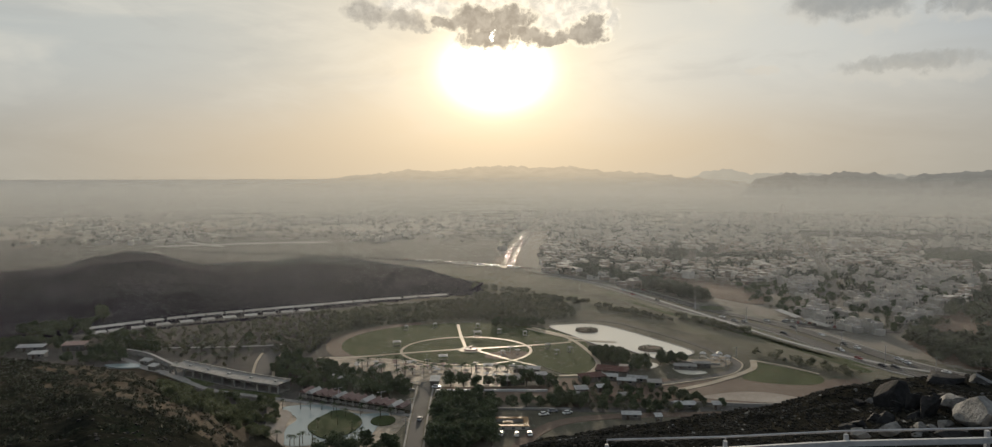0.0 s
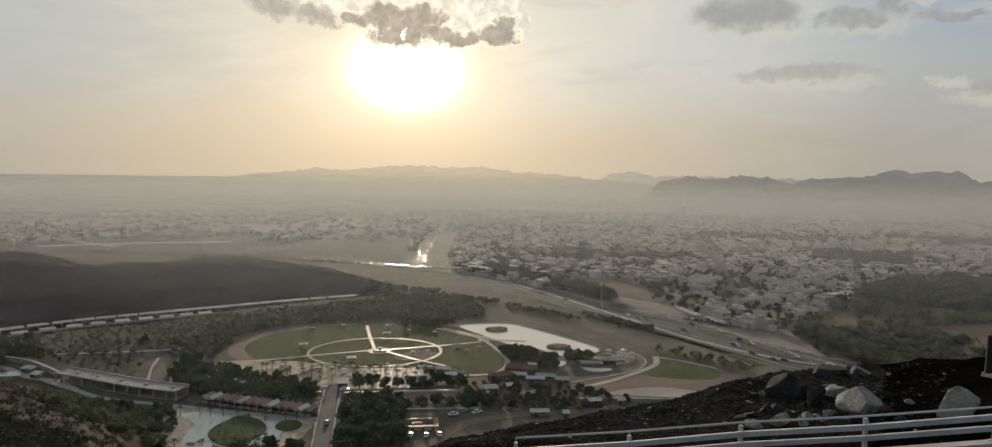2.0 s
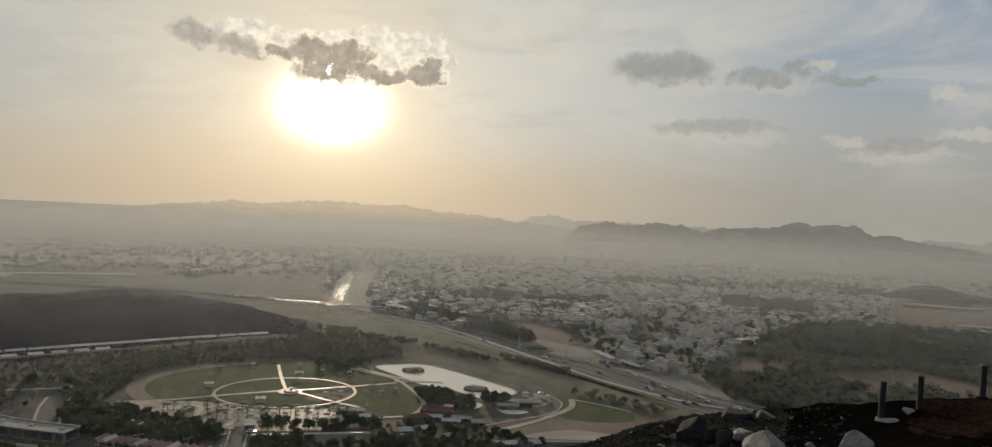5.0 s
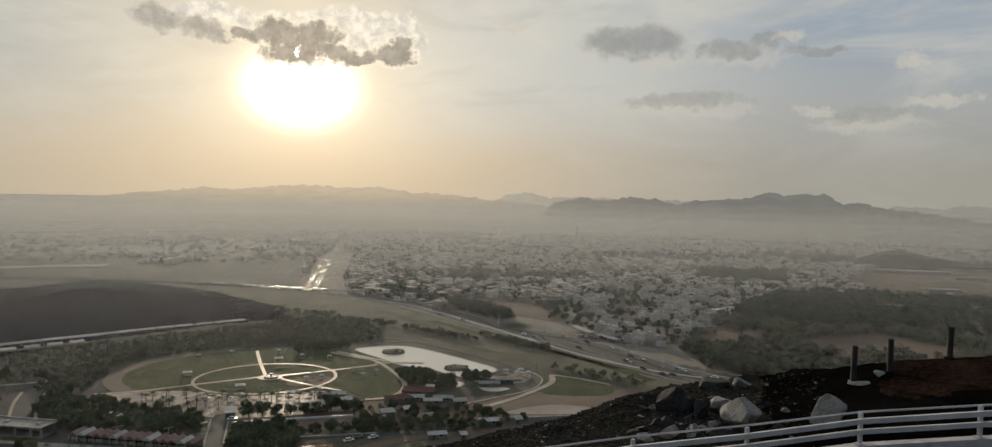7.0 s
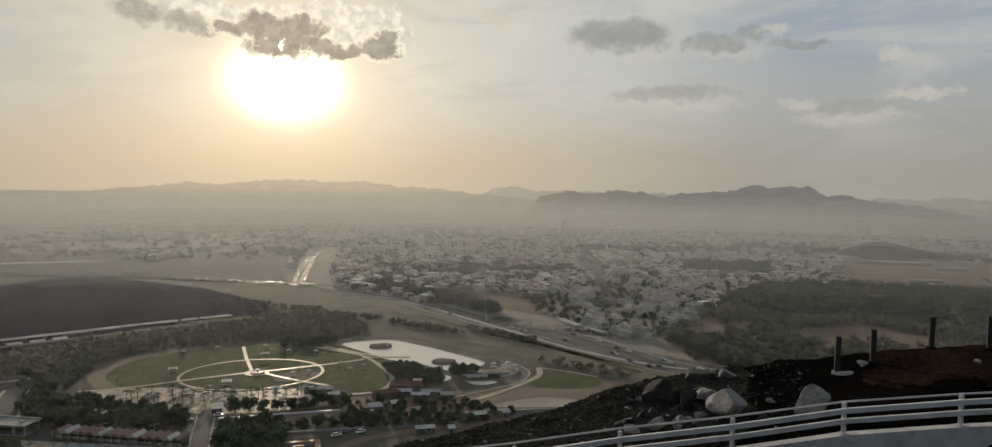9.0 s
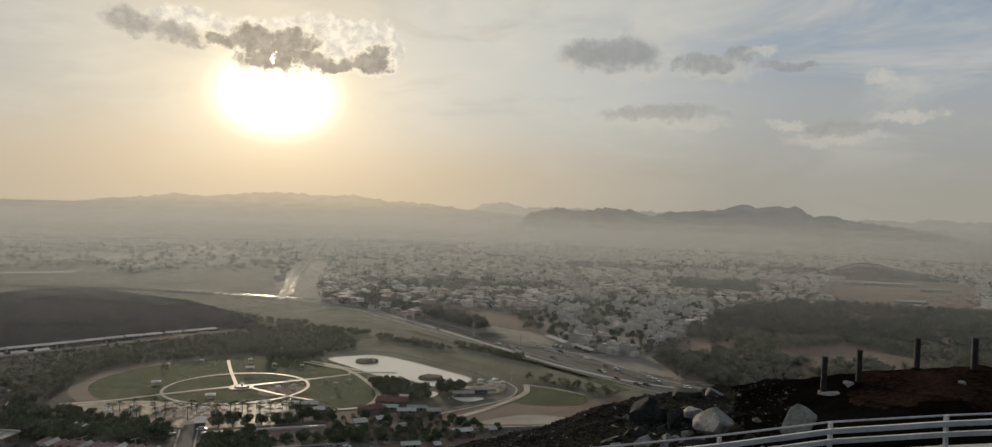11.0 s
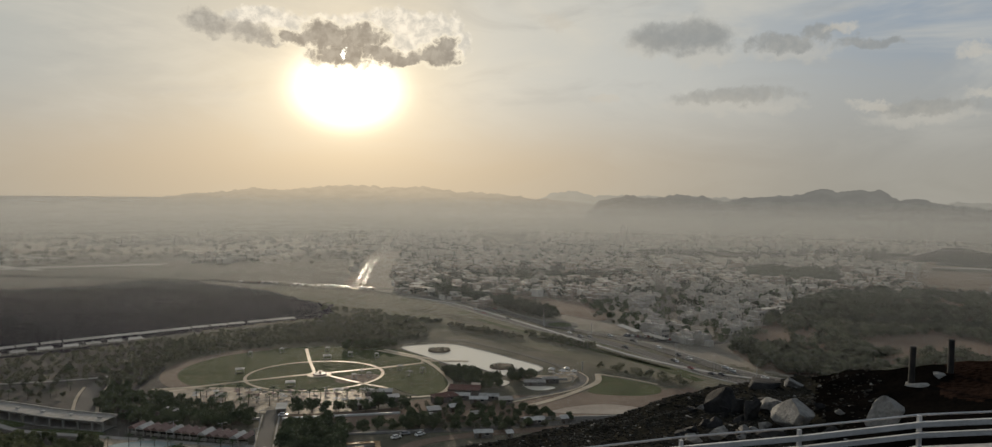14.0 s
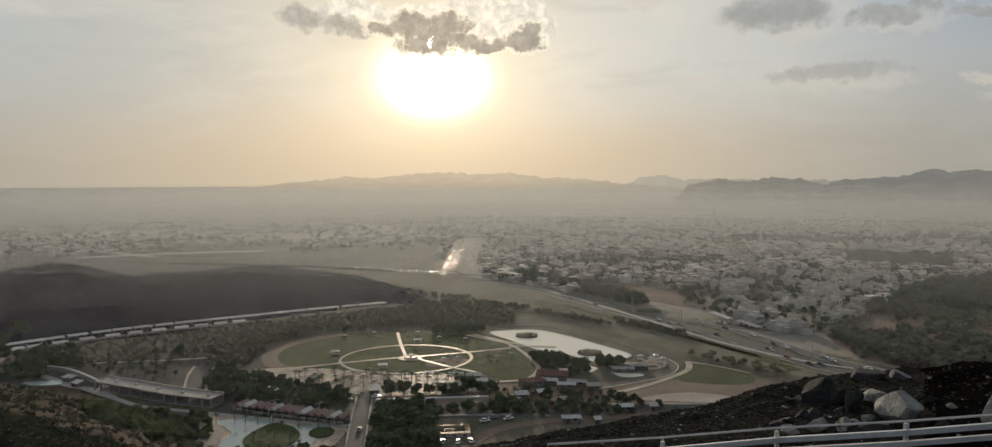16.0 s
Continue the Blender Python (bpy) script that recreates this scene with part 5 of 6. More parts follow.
# tones kept close together so the outer town looks hazed
OUTER_WALL = island_surface("outer_plaster_painted_haze", [(0.33, 0.31, 0.275), (0.29, 0.27, 0.24), (0.38, 0.36, 0.325), (0.35, 0.315, 0.28), (0.31, 0.285, 0.25), (0.44, 0.42, 0.385), (0.66, 0.645, 0.61)], 0.8)
OUTER_ROOF = island_surface("outer_roofs_painted_haze", [(0.34, 0.32, 0.29), (0.31, 0.29, 0.26), (0.38, 0.36, 0.33), (0.35, 0.32, 0.28), (0.54, 0.525, 0.495), (0.27, 0.25, 0.22)], 0.85)
far_town()
# far blocks emit a flat haze colour instead of being lit
BLOCK_GLOW = haze_emission("blocks_painted_haze", (0.22, 0.19, 0.15), (0.19, 0.18, 0.155), (0.22, 0.19, 0.15), (0.19, 0.18, 0.155), 0, 60, 0.04)


def tower(x, y, w, h, label, cap=True, material=None):
    ob = thing("tower", label, "tower", pose(x, y, ground_z(x, y), 0, 0, 20))
    part("shaft", Geo().box(0, 0, -1, w, w, h + 1), material or OUTER_WALL, ob)
    if cap:
        part("cap", Geo().box(0, 0, h, w * 0.6, w * 0.6, h * 0.18, 0, 0.4), OUTER_WALL, ob)


tower(622, 1570, 9, 34, "slim pale tower rising above the town")
tower(606, 1575, 14, 19, "square pale block in the town", False)
for x, y, w, h in ((-1310, 2360, 38, 28), (-1285, 2375, 30, 24), (-1262, 2400, 16, 25), (-1335, 2420, 20, 20)):
    tower(x, y, w, h, "grey block on the far plain, haze painted on", False, BLOCK_GLOW)
for x, y, h in ((470, 1010, 24), (352, 905, 20), (655, 985, 22)):
    tower(x, y, 3.0, h, "slender pale minaret above low houses")


# ---- park buildings ----
def canopy(x, y, turn=0.0, s=5.0):
    ob = thing("shade_canopy", "square pale shade canopy on four slim posts", "canopy", pose(x, y, 0.2, 0, 0, turn), "shade canopies on the lawn")
    part("roof", Geo().box(0, 0, 2.8, s, s, 0.14).box(0, 0, 2.94, s * 0.9, s * 0.9, 0.5, 0, 0.15), DULL_WHITE, ob)
    for dx in (-1, 1):
        for dy in (-1, 1):
            part("post", Geo().tube((dx * s * 0.42, dy * s * 0.42, -0.2), (dx * s * 0.42, dy * s * 0.42, 2.8), 0.08), STEEL, ob)
    part("bench", Geo().box(0, s * 0.3, 0, s * 0.6, 0.5, 0.45), CONCRETE, ob)


for x, y, a in ((-58, 418, 5), (-28.5, 385, 5), (-11.5, 445, 8), (-60, 366, 20), (-44, 372, 12), (-4, 366, 0), (12, 362, 10)):
    canopy(x, y, a)


def fountain():
    ob = thing("fountain", "round red-brown stone fountain where paths meet", "fountain", pose(-14.5, 409.5, 0.34))
    g = Geo()
    g.ribbon(ellipse(0, 0, 3.6, 3.6, 32) + ellipse(0, 0, 3.6, 3.6, 32)[:1], 0.5, 0, 0.6)
    part("basin", g, RED_ROOF, ob)
    part("water", Geo().prism(ellipse(0, 0, 3.35, 3.35, 32), 0.02, 0.4), LAKE_WATER, ob)
    part("pillar", Geo().tube((0, 0, 0.3), (0, 0, 1.8), 0.6, 0.35, 12).tube((0, 0, 1.8), (0, 0, 2.0), 1.2, 1.3, 12), RED_ROOF, ob)


fountain()


def stall_row(a, b, depth, count, label, roof_a, roof_b, wall_mat):
    """A long market hall: stalls under alternately coloured pitched roofs."""
    d = Vector((b[0] - a[0], b[1] - a[1], 0))
    turn = math.degrees(math.atan2(d.y, d.x))
    w = d.length / count
    ob = thing("market_hall", label, "market hall", pose(a[0], a[1], 0.1, 0, 0, turn))
    part("back_wall", Geo().box(d.length / 2, depth * 0.42, 0, d.length, 0.4, 3.2), wall_mat, ob)
    for i in range(count):
        x = w * (i + 0.5)
        k = 0.1 * math.sin(i * 2.3)
        g = Geo().add([(x + dx * w * 0.5, y, 2.7 + lift + k) for y in (-depth / 2, depth / 2) for dx, lift in ((-0.98, 0), (0.98, 0), (0.98, 0.16), (0, 1.35), (-0.98, 0.16))],
                      [(0, 1, 2, 3, 4)[::-1], (5, 6, 7, 8, 9), (4, 3, 8, 9), (3, 2, 7, 8), (0, 5, 6, 1), (1, 6, 7, 2), (0, 4, 9, 5)])
        part("stall_roof", g, roof_b if i % 4 == 1 else roof_a, ob)
        part("post", Geo().box(x - w * 0.48, -depth * 0.46, 0, 0.22, 0.22, 2.9), wall_mat, ob)
        part("counter", Geo().box(x, -depth * 0.25, 0, w * 0.8, 0.7, 1.0), wall_mat, ob)


stall_row((-87, 323), (-37.5, 300), 7.5, 15, "long market hall with red and pale pitched stall roofs", RED_ROOF, DULL_WHITE, HOUSE_WALL)


def arcade():
    """A long concrete gallery with a slab roof on pillars, stepped along the slope."""
    ob = thing("arcade", "long grey concrete gallery with deep pillared arcade", "arcade")
    line = spline([(-163, 364), (-142, 352), (-122, 340), (-98, 329)], 6)
    part("roof", Geo().ribbon(line, 9, 3.9, 4.4), CONCRETE, ob)
    part("parapet", Geo().ribbon([(p[0] + 2.0, p[1] + 3.9) for p in line], 0.5, 4.4, 5.1), HOUSE_WALL, ob)
    part("back_wall", Geo().ribbon([(p[0] + 1.7, p[1] + 3.2) for p in line], 0.5, 0, 3.9), CONCRETE, ob)
    part("floor", Geo().ribbon(line, 8.5, -0.2, 0.25), CONCRETE, ob)
    for i, p in enumerate(line):
        q = (p[0] - 1.8, p[1] - 3.6)
        part("pillar", Geo().box(q[0], q[1], 0, 0.7, 0.7, 3.9, -28), CONCRETE, ob)
        if i % 2 == 0:
            part("roof_vent", Geo().box(p[0], p[1], 4.4, 1.6, 1.2, 0.6, -28), DULL_WHITE, ob)
    ob2 = thing("boundary_wall", "long plain stone wall climbing beside the park", "wall")
    part("wall_body", Geo().ribbon(spline([(-209, 402), (-191, 392), (-166, 368)], 4), 1.2, 0, 2.4), CONCRETE, ob2)
    part("coping", Geo().ribbon(spline([(-209, 402), (-191, 392), (-166, 368)], 4), 1.6, 2.4, 2.65), PALE_ROAD, ob2)


arcade()


def court_house():
    """A square building round an open court, with sloping pale roofs and a hut in the middle."""
    ob = thing("courtyard_building", "square building round a court, sun-glint gold painted on tiled roofs", "building", pose(4.8, 284.5, 0.1))
    W, D, t = 16.5, 11.0, 1.9
    for name, x, y, sx, sy in (("front_range", 0, -D / 2 + t / 2, W, t), ("back_range", 0, D / 2 - t / 2, W, t), ("side_range", -W / 2 + t / 2, 0, t, D - 2 * t), ("side_range", W / 2 - t / 2, 0, t, D - 2 * t)):
        rng_ob = part(name, Geo().box(x, y, 0, sx - 0.02, sy - 0.02, 1.3), HOUSE_WALL, ob)
        part("roof", Geo().box(x, y, 1.3, sx + 0.3, sy + 0.3, 0.12).box(x, y, 1.42, sx + 0.1, sy + 0.1, 0.12, 0, 0.95), GOLD_TILE, rng_ob)
        if name == "front_range":
            for i in range(4):
                window(rng_ob, -6 + 4 * i, y - t / 2 - 0.03, 0.25, 1.2, 0.6)
    hut = part("court_hut", Geo().box(0, 0, 0, 3.4, 2.0, 1.2), HOUSE_WALL, ob)
    part("hut_roof", Geo().box(0, 0, 1.2, 4.0, 2.5, 0.12).box(0, 0, 1.32, 3.7, 2.3, 0.25, 0, 0.4), GOLD_TILE, hut)


court_house()


def shed(x, y, w, d, h, turn, roof_mat, label="low shed with a pale sheet roof", name="shed"):
    k = 0.62 if 20 < x < 100 and y < 345 else 0.78
    w, d, h = w * k, d * k, h * 0.82
    ob = thing(name, label, "shed", pose(x * 0.975, y * 0.975, 0.15, 0, 0, turn))
    part("wall", Geo().box(0, 0, -0.3, w, d, h + 0.3), KIOSK_WALL, ob)
    part("roof", Geo().add([(-w / 2 - 0.4, -d / 2 - 0.5, h - 0.05), (w / 2 + 0.4, -d / 2 - 0.5, h - 0.05), (w / 2 + 0.4, d / 2 + 0.4, h + 0.7), (-w / 2 - 0.4, d / 2 + 0.4, h + 0.7),
                            (-w / 2 - 0.4, -d / 2 - 0.5, h + 0.12), (w / 2 + 0.4, -d / 2 - 0.5, h + 0.12), (w / 2 + 0.4, d / 2 + 0.4, h + 0.87), (-w / 2 - 0.4, d / 2 + 0.4, h + 0.87)],
                           [(3, 2, 1, 0), (4, 5, 6, 7), (0, 1, 5, 4), (1, 2, 6, 5), (2, 3, 7, 6), (3, 0, 4, 7)]), roof_mat, ob)
    part("door", Geo().box(-w * 0.2, -d / 2 - 0.04, 0, 1.2, 0.16, 2.1), BARK, ob)
    if w > 6:
        window(ob, w * 0.2, -d / 2 - 0.03, 1.0, 1.6, 1.1)


for x, y, w, d, h, a, mat, text in (
        (60, 368, 20, 9, 3.2, -18, MAROON, "pavilion with a broad red-brown roof"), (48, 356, 16, 7, 3.0, 20, MAROON, "pavilion with a broad red-brown roof"),
        (66, 370, 5, 8, 3.6, -18, SAND, "narrow hall with a sandy roof"),
        (56, 357, 12, 3.2, 2.8, -14, SHEET_WHITE, "long low kiosk with a white roof"), (70, 353, 12, 3.0, 2.8, -14, SHEET_WHITE, "long low kiosk with a white roof"),
        (64, 349, 11, 3.0, 2.8, -12, SHEET_WHITE, "long low kiosk with a white roof"), (77, 346, 8, 4.5, 2.8, -5, CONCRETE, "low kiosk with a grey flat roof"),
        (40, 334, 9, 6, 3.2, 8, SHEET_WHITE, "small kiosk with a pale blue-white roof"), (36, 325, 7, 5, 3, -6, SHEET_WHITE, "small kiosk with a white sheet roof"),
        (58, 325, 6, 4, 2.8, 15, CONCRETE, "grey kiosk among trees"), (50, 338, 6, 4, 2.8, 10, SHEET_WHITE, "small white kiosk among trees"),
        (83, 312, 14, 4, 2.8, 0, SHEET_WHITE, "long white shed behind a wall"), (97, 312.5, 5, 4, 2.6, 0, SHEET_WHITE, "small white shed behind a wall"),
        (57, 299, 12, 3, 2.6, -3, SHEET_WHITE, "low white-roofed shed at the hill's foot"), (68, 297, 4, 3, 2.4, 5, SHEET_WHITE, "small white hut at the hill's foot"),
        (8, 350, 14, 7, 3.0, 12, CONCRETE, "cafe hall with a grey flat roof"), (16, 371, 17, 3.5, 2.8, -10, DULL_WHITE, "slim canopy hall at the plaza's edge"), (20, 358, 14, 4, 3.0, 14, HOUSE_ROOF, "cafe hall with a pale flat roof"),
        (-248, 421, 15, 9, 4, 10, RED_ROOF, "reddish hut below the dark ridge"), (-272, 418, 18, 6, 3, 8, SHEET_WHITE, "white-roofed shed beside trees"), (-258, 402, 10, 6, 3, 8, SHEET_WHITE, "white-roofed shed beside trees"),
        (-190, 388, 8, 4, 2.4, -25, DULL_WHITE, "pale hut beside the boundary wall"), (-181, 377, 6, 4, 2.4, -25, DULL_WHITE, "pale hut beside the boundary wall"),
        (-78, 352, 12, 5, 3.2, -20, DULL_WHITE, "pale pavilion among trees"), (-30, 350, 5, 8, 3.0, 0, DULL_WHITE, "pale gate house beside the park road"),
        (668, 652, 70, 12, 5, -24, SHEET_WHITE, "long pale warehouse on bare brown ground"), (742, 690, 46, 10, 4, -20, SHEET_WHITE, "long pale warehouse on bare brown ground"),
        (905, 880, 90, 10, 5, -28, SHEET_WHITE, "long pale warehouse on bare brown ground"), (870, 905, 60, 9, 4, -28, CONCRETE, "long grey warehouse on bare brown ground"), (905, 800, 50, 9, 4, -22, SHEET_WHITE, "long pale warehouse on bare brown ground"),
        (110, 381, 11, 2.4, 2.8, -8, CONCRETE, "long grey shade roof in the play yard"), (100, 377, 14, 3.0, 2.4, -10, CONCRETE, "long grey shade roof in the play yard")):
    shed(x, y, w, d, h, a, mat, text, "kiosk" if w < 13 else "pavilion")


def carport(x, y, turn, w):
    ob = thing("carport", "long pale car-park shade roof on steel posts", "carport", pose(x, y, 0.05, 0, 0, turn), "car-park shades along the road")
    part("roof", Geo().add([(-w / 2, -2.6, 2.5), (w / 2, -2.6, 2.5), (w / 2, 2.6, 3.0), (-w / 2, 2.6, 3.0), (-w / 2, -2.6, 2.62), (w / 2, -2.6, 2.62), (w / 2, 2.6, 3.12), (-w / 2, 2.6, 3.12)],
                           [(3, 2, 1, 0), (4, 5, 6, 7), (0, 1, 5, 4), (1, 2, 6, 5), (2, 3, 7, 6), (3, 0, 4, 7)]), SHEET_WHITE, ob)
    for k in (-0.45, 0.0, 0.45):
        part("post", Geo().tube((k * w, 2.2, -0.1), (k * w, 2.2, 2.9), 0.1, 0.1, 6), STEEL, ob)


ROW = spline([(-255, 460), (-212, 496), (-160, 527), (-135, 540), (-96, 562), (-40, 588)], 1.0)
for row, (first, last, dx, dy, w) in enumerate(((0, len(ROW) - 6, 0, 0, 11.7), (2, int(len(ROW) * 0.55), 7, -16, 8.5))):
    k = first
    while k < last:
        (x0, y0), (x1, y1) = ROW[k], ROW[k + 4]
        carport(x0 + dx, y0 + dy, math.degrees(math.atan2(y1 - y0, x1 - x0)), w)
        k += 12 if row == 0 else 13
for x, y, turn, w in ((206, 506, -84, 30), (213, 474, -80, 26), (222, 492, -70, 18)):
    carport(x, y, turn, w)


def parasol(x, y, material):
    ob = thing("parasol", "small square cafe parasol on the plaza", "parasol", pose(x, y, 0.16, 0, 0, build_rng.uniform(0, 90)), "parasols on the plaza")
    part("pole", Geo().tube((0, 0, 0), (0, 0, 2.6), 0.05, 0.05, 6), STEEL, ob)
    part("canopy", Geo().box(0, 0, 2.2, 3.0, 3.0, 0.55, 0, 0.08), material, ob)
    part("table", Geo().tube((0, 0, 0.68), (0, 0, 0.74), 0.6, 0.6, 10), DULL_WHITE, ob)


for p in scatter([(-80, 372), (-50, 380), (-28, 371), (4, 370), (19, 362), (14, 350), (-28, 349), (-60, 358)], 58, 3.8, build_rng):
    parasol(*p, build_rng.choice((DULL_WHITE, SAND, KIOSK_WALL, RED_ROOF, SAND)))
# small tents and shades on the lawns
for x, y in ((-12, 468), (2, 452), (18, 446), (34, 398), (42, 404), (30, 412), (-40, 470), (-58, 462), (8, 404), (12, 398), (4, 396)):
    canopy(x, y, build_rng.uniform(0, 40), 2.6)
# low walls
for bends, w, h, mat, text in (([(-28, 330.5), (24, 330.5)], 1.6, 0.7, WHITE, "long low white wall between tree rows"), ([(76.6, 311.5), (124, 307.5)], 1.0, 1.2, CONCRETE, "long grey wall of a bare lot"),
                               ([(-62, 340), (-38, 332)], 1.2, 0.7, WHITE, "low white wall beside the market"), ([(-4, 305), (32, 304)], 1.0, 0.6, PALE_ROAD, "low pale wall along the tree row"),
                               ([(92, 385), (106, 378), (118, 376)], 0.8, 1.2, CONCRETE, "low grey wall of the play yard")):
    tagged(part("low_wall", Geo().ribbon(spline(bends, 3), w, -0.1, h), mat), text, "wall")


def play_frame(x, y, turn):
    ob = thing("play_frame", "pale play frame with slide in the yard", "play frame", pose(x, y, 0.12, 0, 0, turn))
    part("deck", Geo().box(0, 0, 1.2, 3, 3, 0.2), DULL_WHITE, ob)
    part("canopy", Geo().box(0, 0, 3.0, 3.4, 3.4, 0.9, 0, 0.2), WHITE, ob)
    for dx in (-1.4, 1.4):
        for dy in (-1.4, 1.4):
            part("post", Geo().tube((dx, dy, 0), (dx, dy, 3.0), 0.09), STEEL, ob)
    part("slide", Geo().add([(1.5, -0.5, 1.3), (1.5, 0.5, 1.3), (4.6, 0.5, 0.15), (4.6, -0.5, 0.15), (1.5, -0.5, 1.1), (1.5, 0.5, 1.1), (4.6, 0.5, 0.0), (4.6, -0.5, 0.0)],
                            [(3, 2, 1, 0), (4, 5, 6, 7), (0, 1, 5, 4), (1, 2, 6, 5), (2, 3, 7, 6), (3, 0, 4, 7)]), WHITE, ob)


for x, y, a in ((118, 385, 20), (122, 390, 80), (113, 390, -30), (124, 383, 150)):
    play_frame(x, y, a)
for x, y, a, b in ((58.5, 461.5, 7.4, 7.0), (89, 411, 7.4, 7.0)):
    ob = thing("lake_island", "round brown island ringed with reeds", "island", pose(x, y, 0.0))
    part("bank", Geo().add([(px, py, 0.0) for px, py in ellipse(0, 0, a, b, 28)] + [(px, py, 0.8) for px, py in ellipse(0, 0, a * 0.93, b * 0.93, 28)], [tuple(range(28, 56))] + [(i, (i + 1) % 28, 28 + (i + 1) % 28, 28 + i) for i in range(28)]), RED_SOIL, ob)
    rg = np.random.RandomState(int(x))
    cs = [(a * 0.85 * math.cos(w), b * 0.85 * math.sin(w), 0.9) for w in np.linspace(0, 6.28, 26)] + [(rg.uniform(-4, 4), rg.uniform(-4, 4), 0.8) for _ in range(14)]
    part("reeds", tri_mesh("reeds", leaf_cloud(rg, cs, [0.8] * len(cs), 900, 0.5), LEAF_DUSTY), None, ob)


# ---- cars ----
def car(paint):
    ob = thing("car", "small parked car seen from far above", "car", group="cars on the roads")
    prof = [(-2.2, 0.35), (-2.2, 0.85), (-1.5, 0.95), (-0.9, 1.0), (1.0, 0.98), (2.05, 0.8), (2.2, 0.5), (2.2, 0.35)]
    g = Geo()
    n = len(prof)
    g.add([(x, -0.88, z) for x, z in prof] + [(x, 0.88, z) for x, z in prof], [tuple(range(n))[::-1], tuple(range(n, 2 * n))] + [(i, (i + 1) % n, n + (i + 1) % n, n + i)[::-1] for i in range(n)])
    body = part("body", g, paint, ob)
    part("cabin", Geo().box(-0.3, 0, 0.97, 2.5, 1.6, 0.45, 0, 0.82), GLASS_DARK, ob)
    part("roof", Geo().box(-0.3, 0, 1.42, 2.0, 1.3, 0.06), paint, ob)
    for x in (-1.35, 1.35):
        for y in (-0.8, 0.8):
            part("wheel", Geo().tube((x, y - 0.1, 0.33), (x, y + 0.1, 0.33), 0.33, 0.33, 10), TYRE, ob)
    return ob


cars = [car(p) for p in CAR_PAINTS]
lots = []
car_rng = random.Random(31)
for i in range(24):
    k = car_rng.randrange(3, 11)
    (x0, y0), (x1, y1) = HIGHWAY[k], HIGHWAY[k + 1]
    t, off = car_rng.random(), car_rng.choice((-10, -6.5, 6.5, 10))
    lots.append((x0 + (x1 - x0) * t + off * 0.9, y0 + (y1 - y0) * t + off * 0.43, 0.25, math.degrees(math.atan2(y1 - y0, x1 - x0))))
for i in range(130):
    y = 815 * (1450 / 815) ** car_rng.random()
    x = np.interp(y, (812, 928, 1057, 1256, 1540), (14, 22, 35, 56, 86)) + car_rng.choice((-6, -3, 3, 6))
    lots.append((x, y, 0.3, 86))
for i in range(36):
    t = car_rng.random()
    lots.append((-120 + 150 * t, 859 - 83 * t + car_rng.uniform(-4, 4), 0.36, -29))
for x, y, a in ((-31.2, 290, 86), (-25, 322, 10), (-22, 326, 10), (-3, 274, 5), (2, 273, 80), (8, 272.5, 85), (13, 273, 95), (20, 296, 20), (24, 300, 10), (-28, 335, 0), (-60, 330, -20), (30, 298, 30)):
    lots.append((x, y, 0.19, a))
for i in range(26):
    t = car_rng.random()
    lots.append((196 + 52 * t + car_rng.uniform(-2, 2), 492 - 40 * t + car_rng.uniform(-3, 3), 0.3, 60 + car_rng.uniform(-6, 6)))
for i, (x, y, z, a) in enumerate(lots):
    if i < 5:
        cars[i].matrix_basis = pose(x, y, z, 0, 0, a)
    else:
        copy_thing(cars[car_rng.choice((0, 0, 1, 1, 2, 3, 4))], pose(x, y, z, 0, 0, a))


# ---- lamps and masts ----
def street_lamp(x, y, h, label="tall grey street lamp with a double arm"):
    ob = thing("street_lamp", label, "street lamp", pose(x, y, ground_z(x, y), 0, 0, 30), "street lamps")
    part("pole", Geo().tube((0, 0, -0.3), (0, 0, h), 0.16 + h * 0.006, 0.1, 8), STEEL, ob)
    part("arm", Geo().tube((-1.6, 0, h - 0.1), (1.6, 0, h - 0.1), 0.07, 0.07, 6), STEEL, ob)
    for s in (-1.6, 1.6):
        part("lamp_head", Geo().box(s, 0, h - 0.2, 0.8, 0.3, 0.14), DULL_WHITE, ob)


street_lamp(150, 541, 14, "tall pale mast beside the roundabout")
for k in range(3, 11):
    street_lamp(HIGHWAY[k][0], HIGHWAY[k][1], 9)
for x, y in ((-37, 325), (-36, 300), (-35, 275), (-60, 372), (-35, 366), (-10, 360), (10, 358), (120, 372), (132, 392), (-70, 316), (-50, 310)):
    street_lamp(x, y, 6)

# ---- the lookout's edge ----
# tops of the railing's posts: set on the camera's sight lines, climbing and bending for even spacing
RAIL_TOPS = ((3.47, 22.14, 91.60), (6.92, 21.37, 92.00), (10.17, 20.57, 92.50), (13.51, 19.48, 93.00), (16.86, 18.50, 93.55), (19.97, 17.12, 94.00), (23.03, 15.53, 94.45), (26.05, 13.85, 94.85))


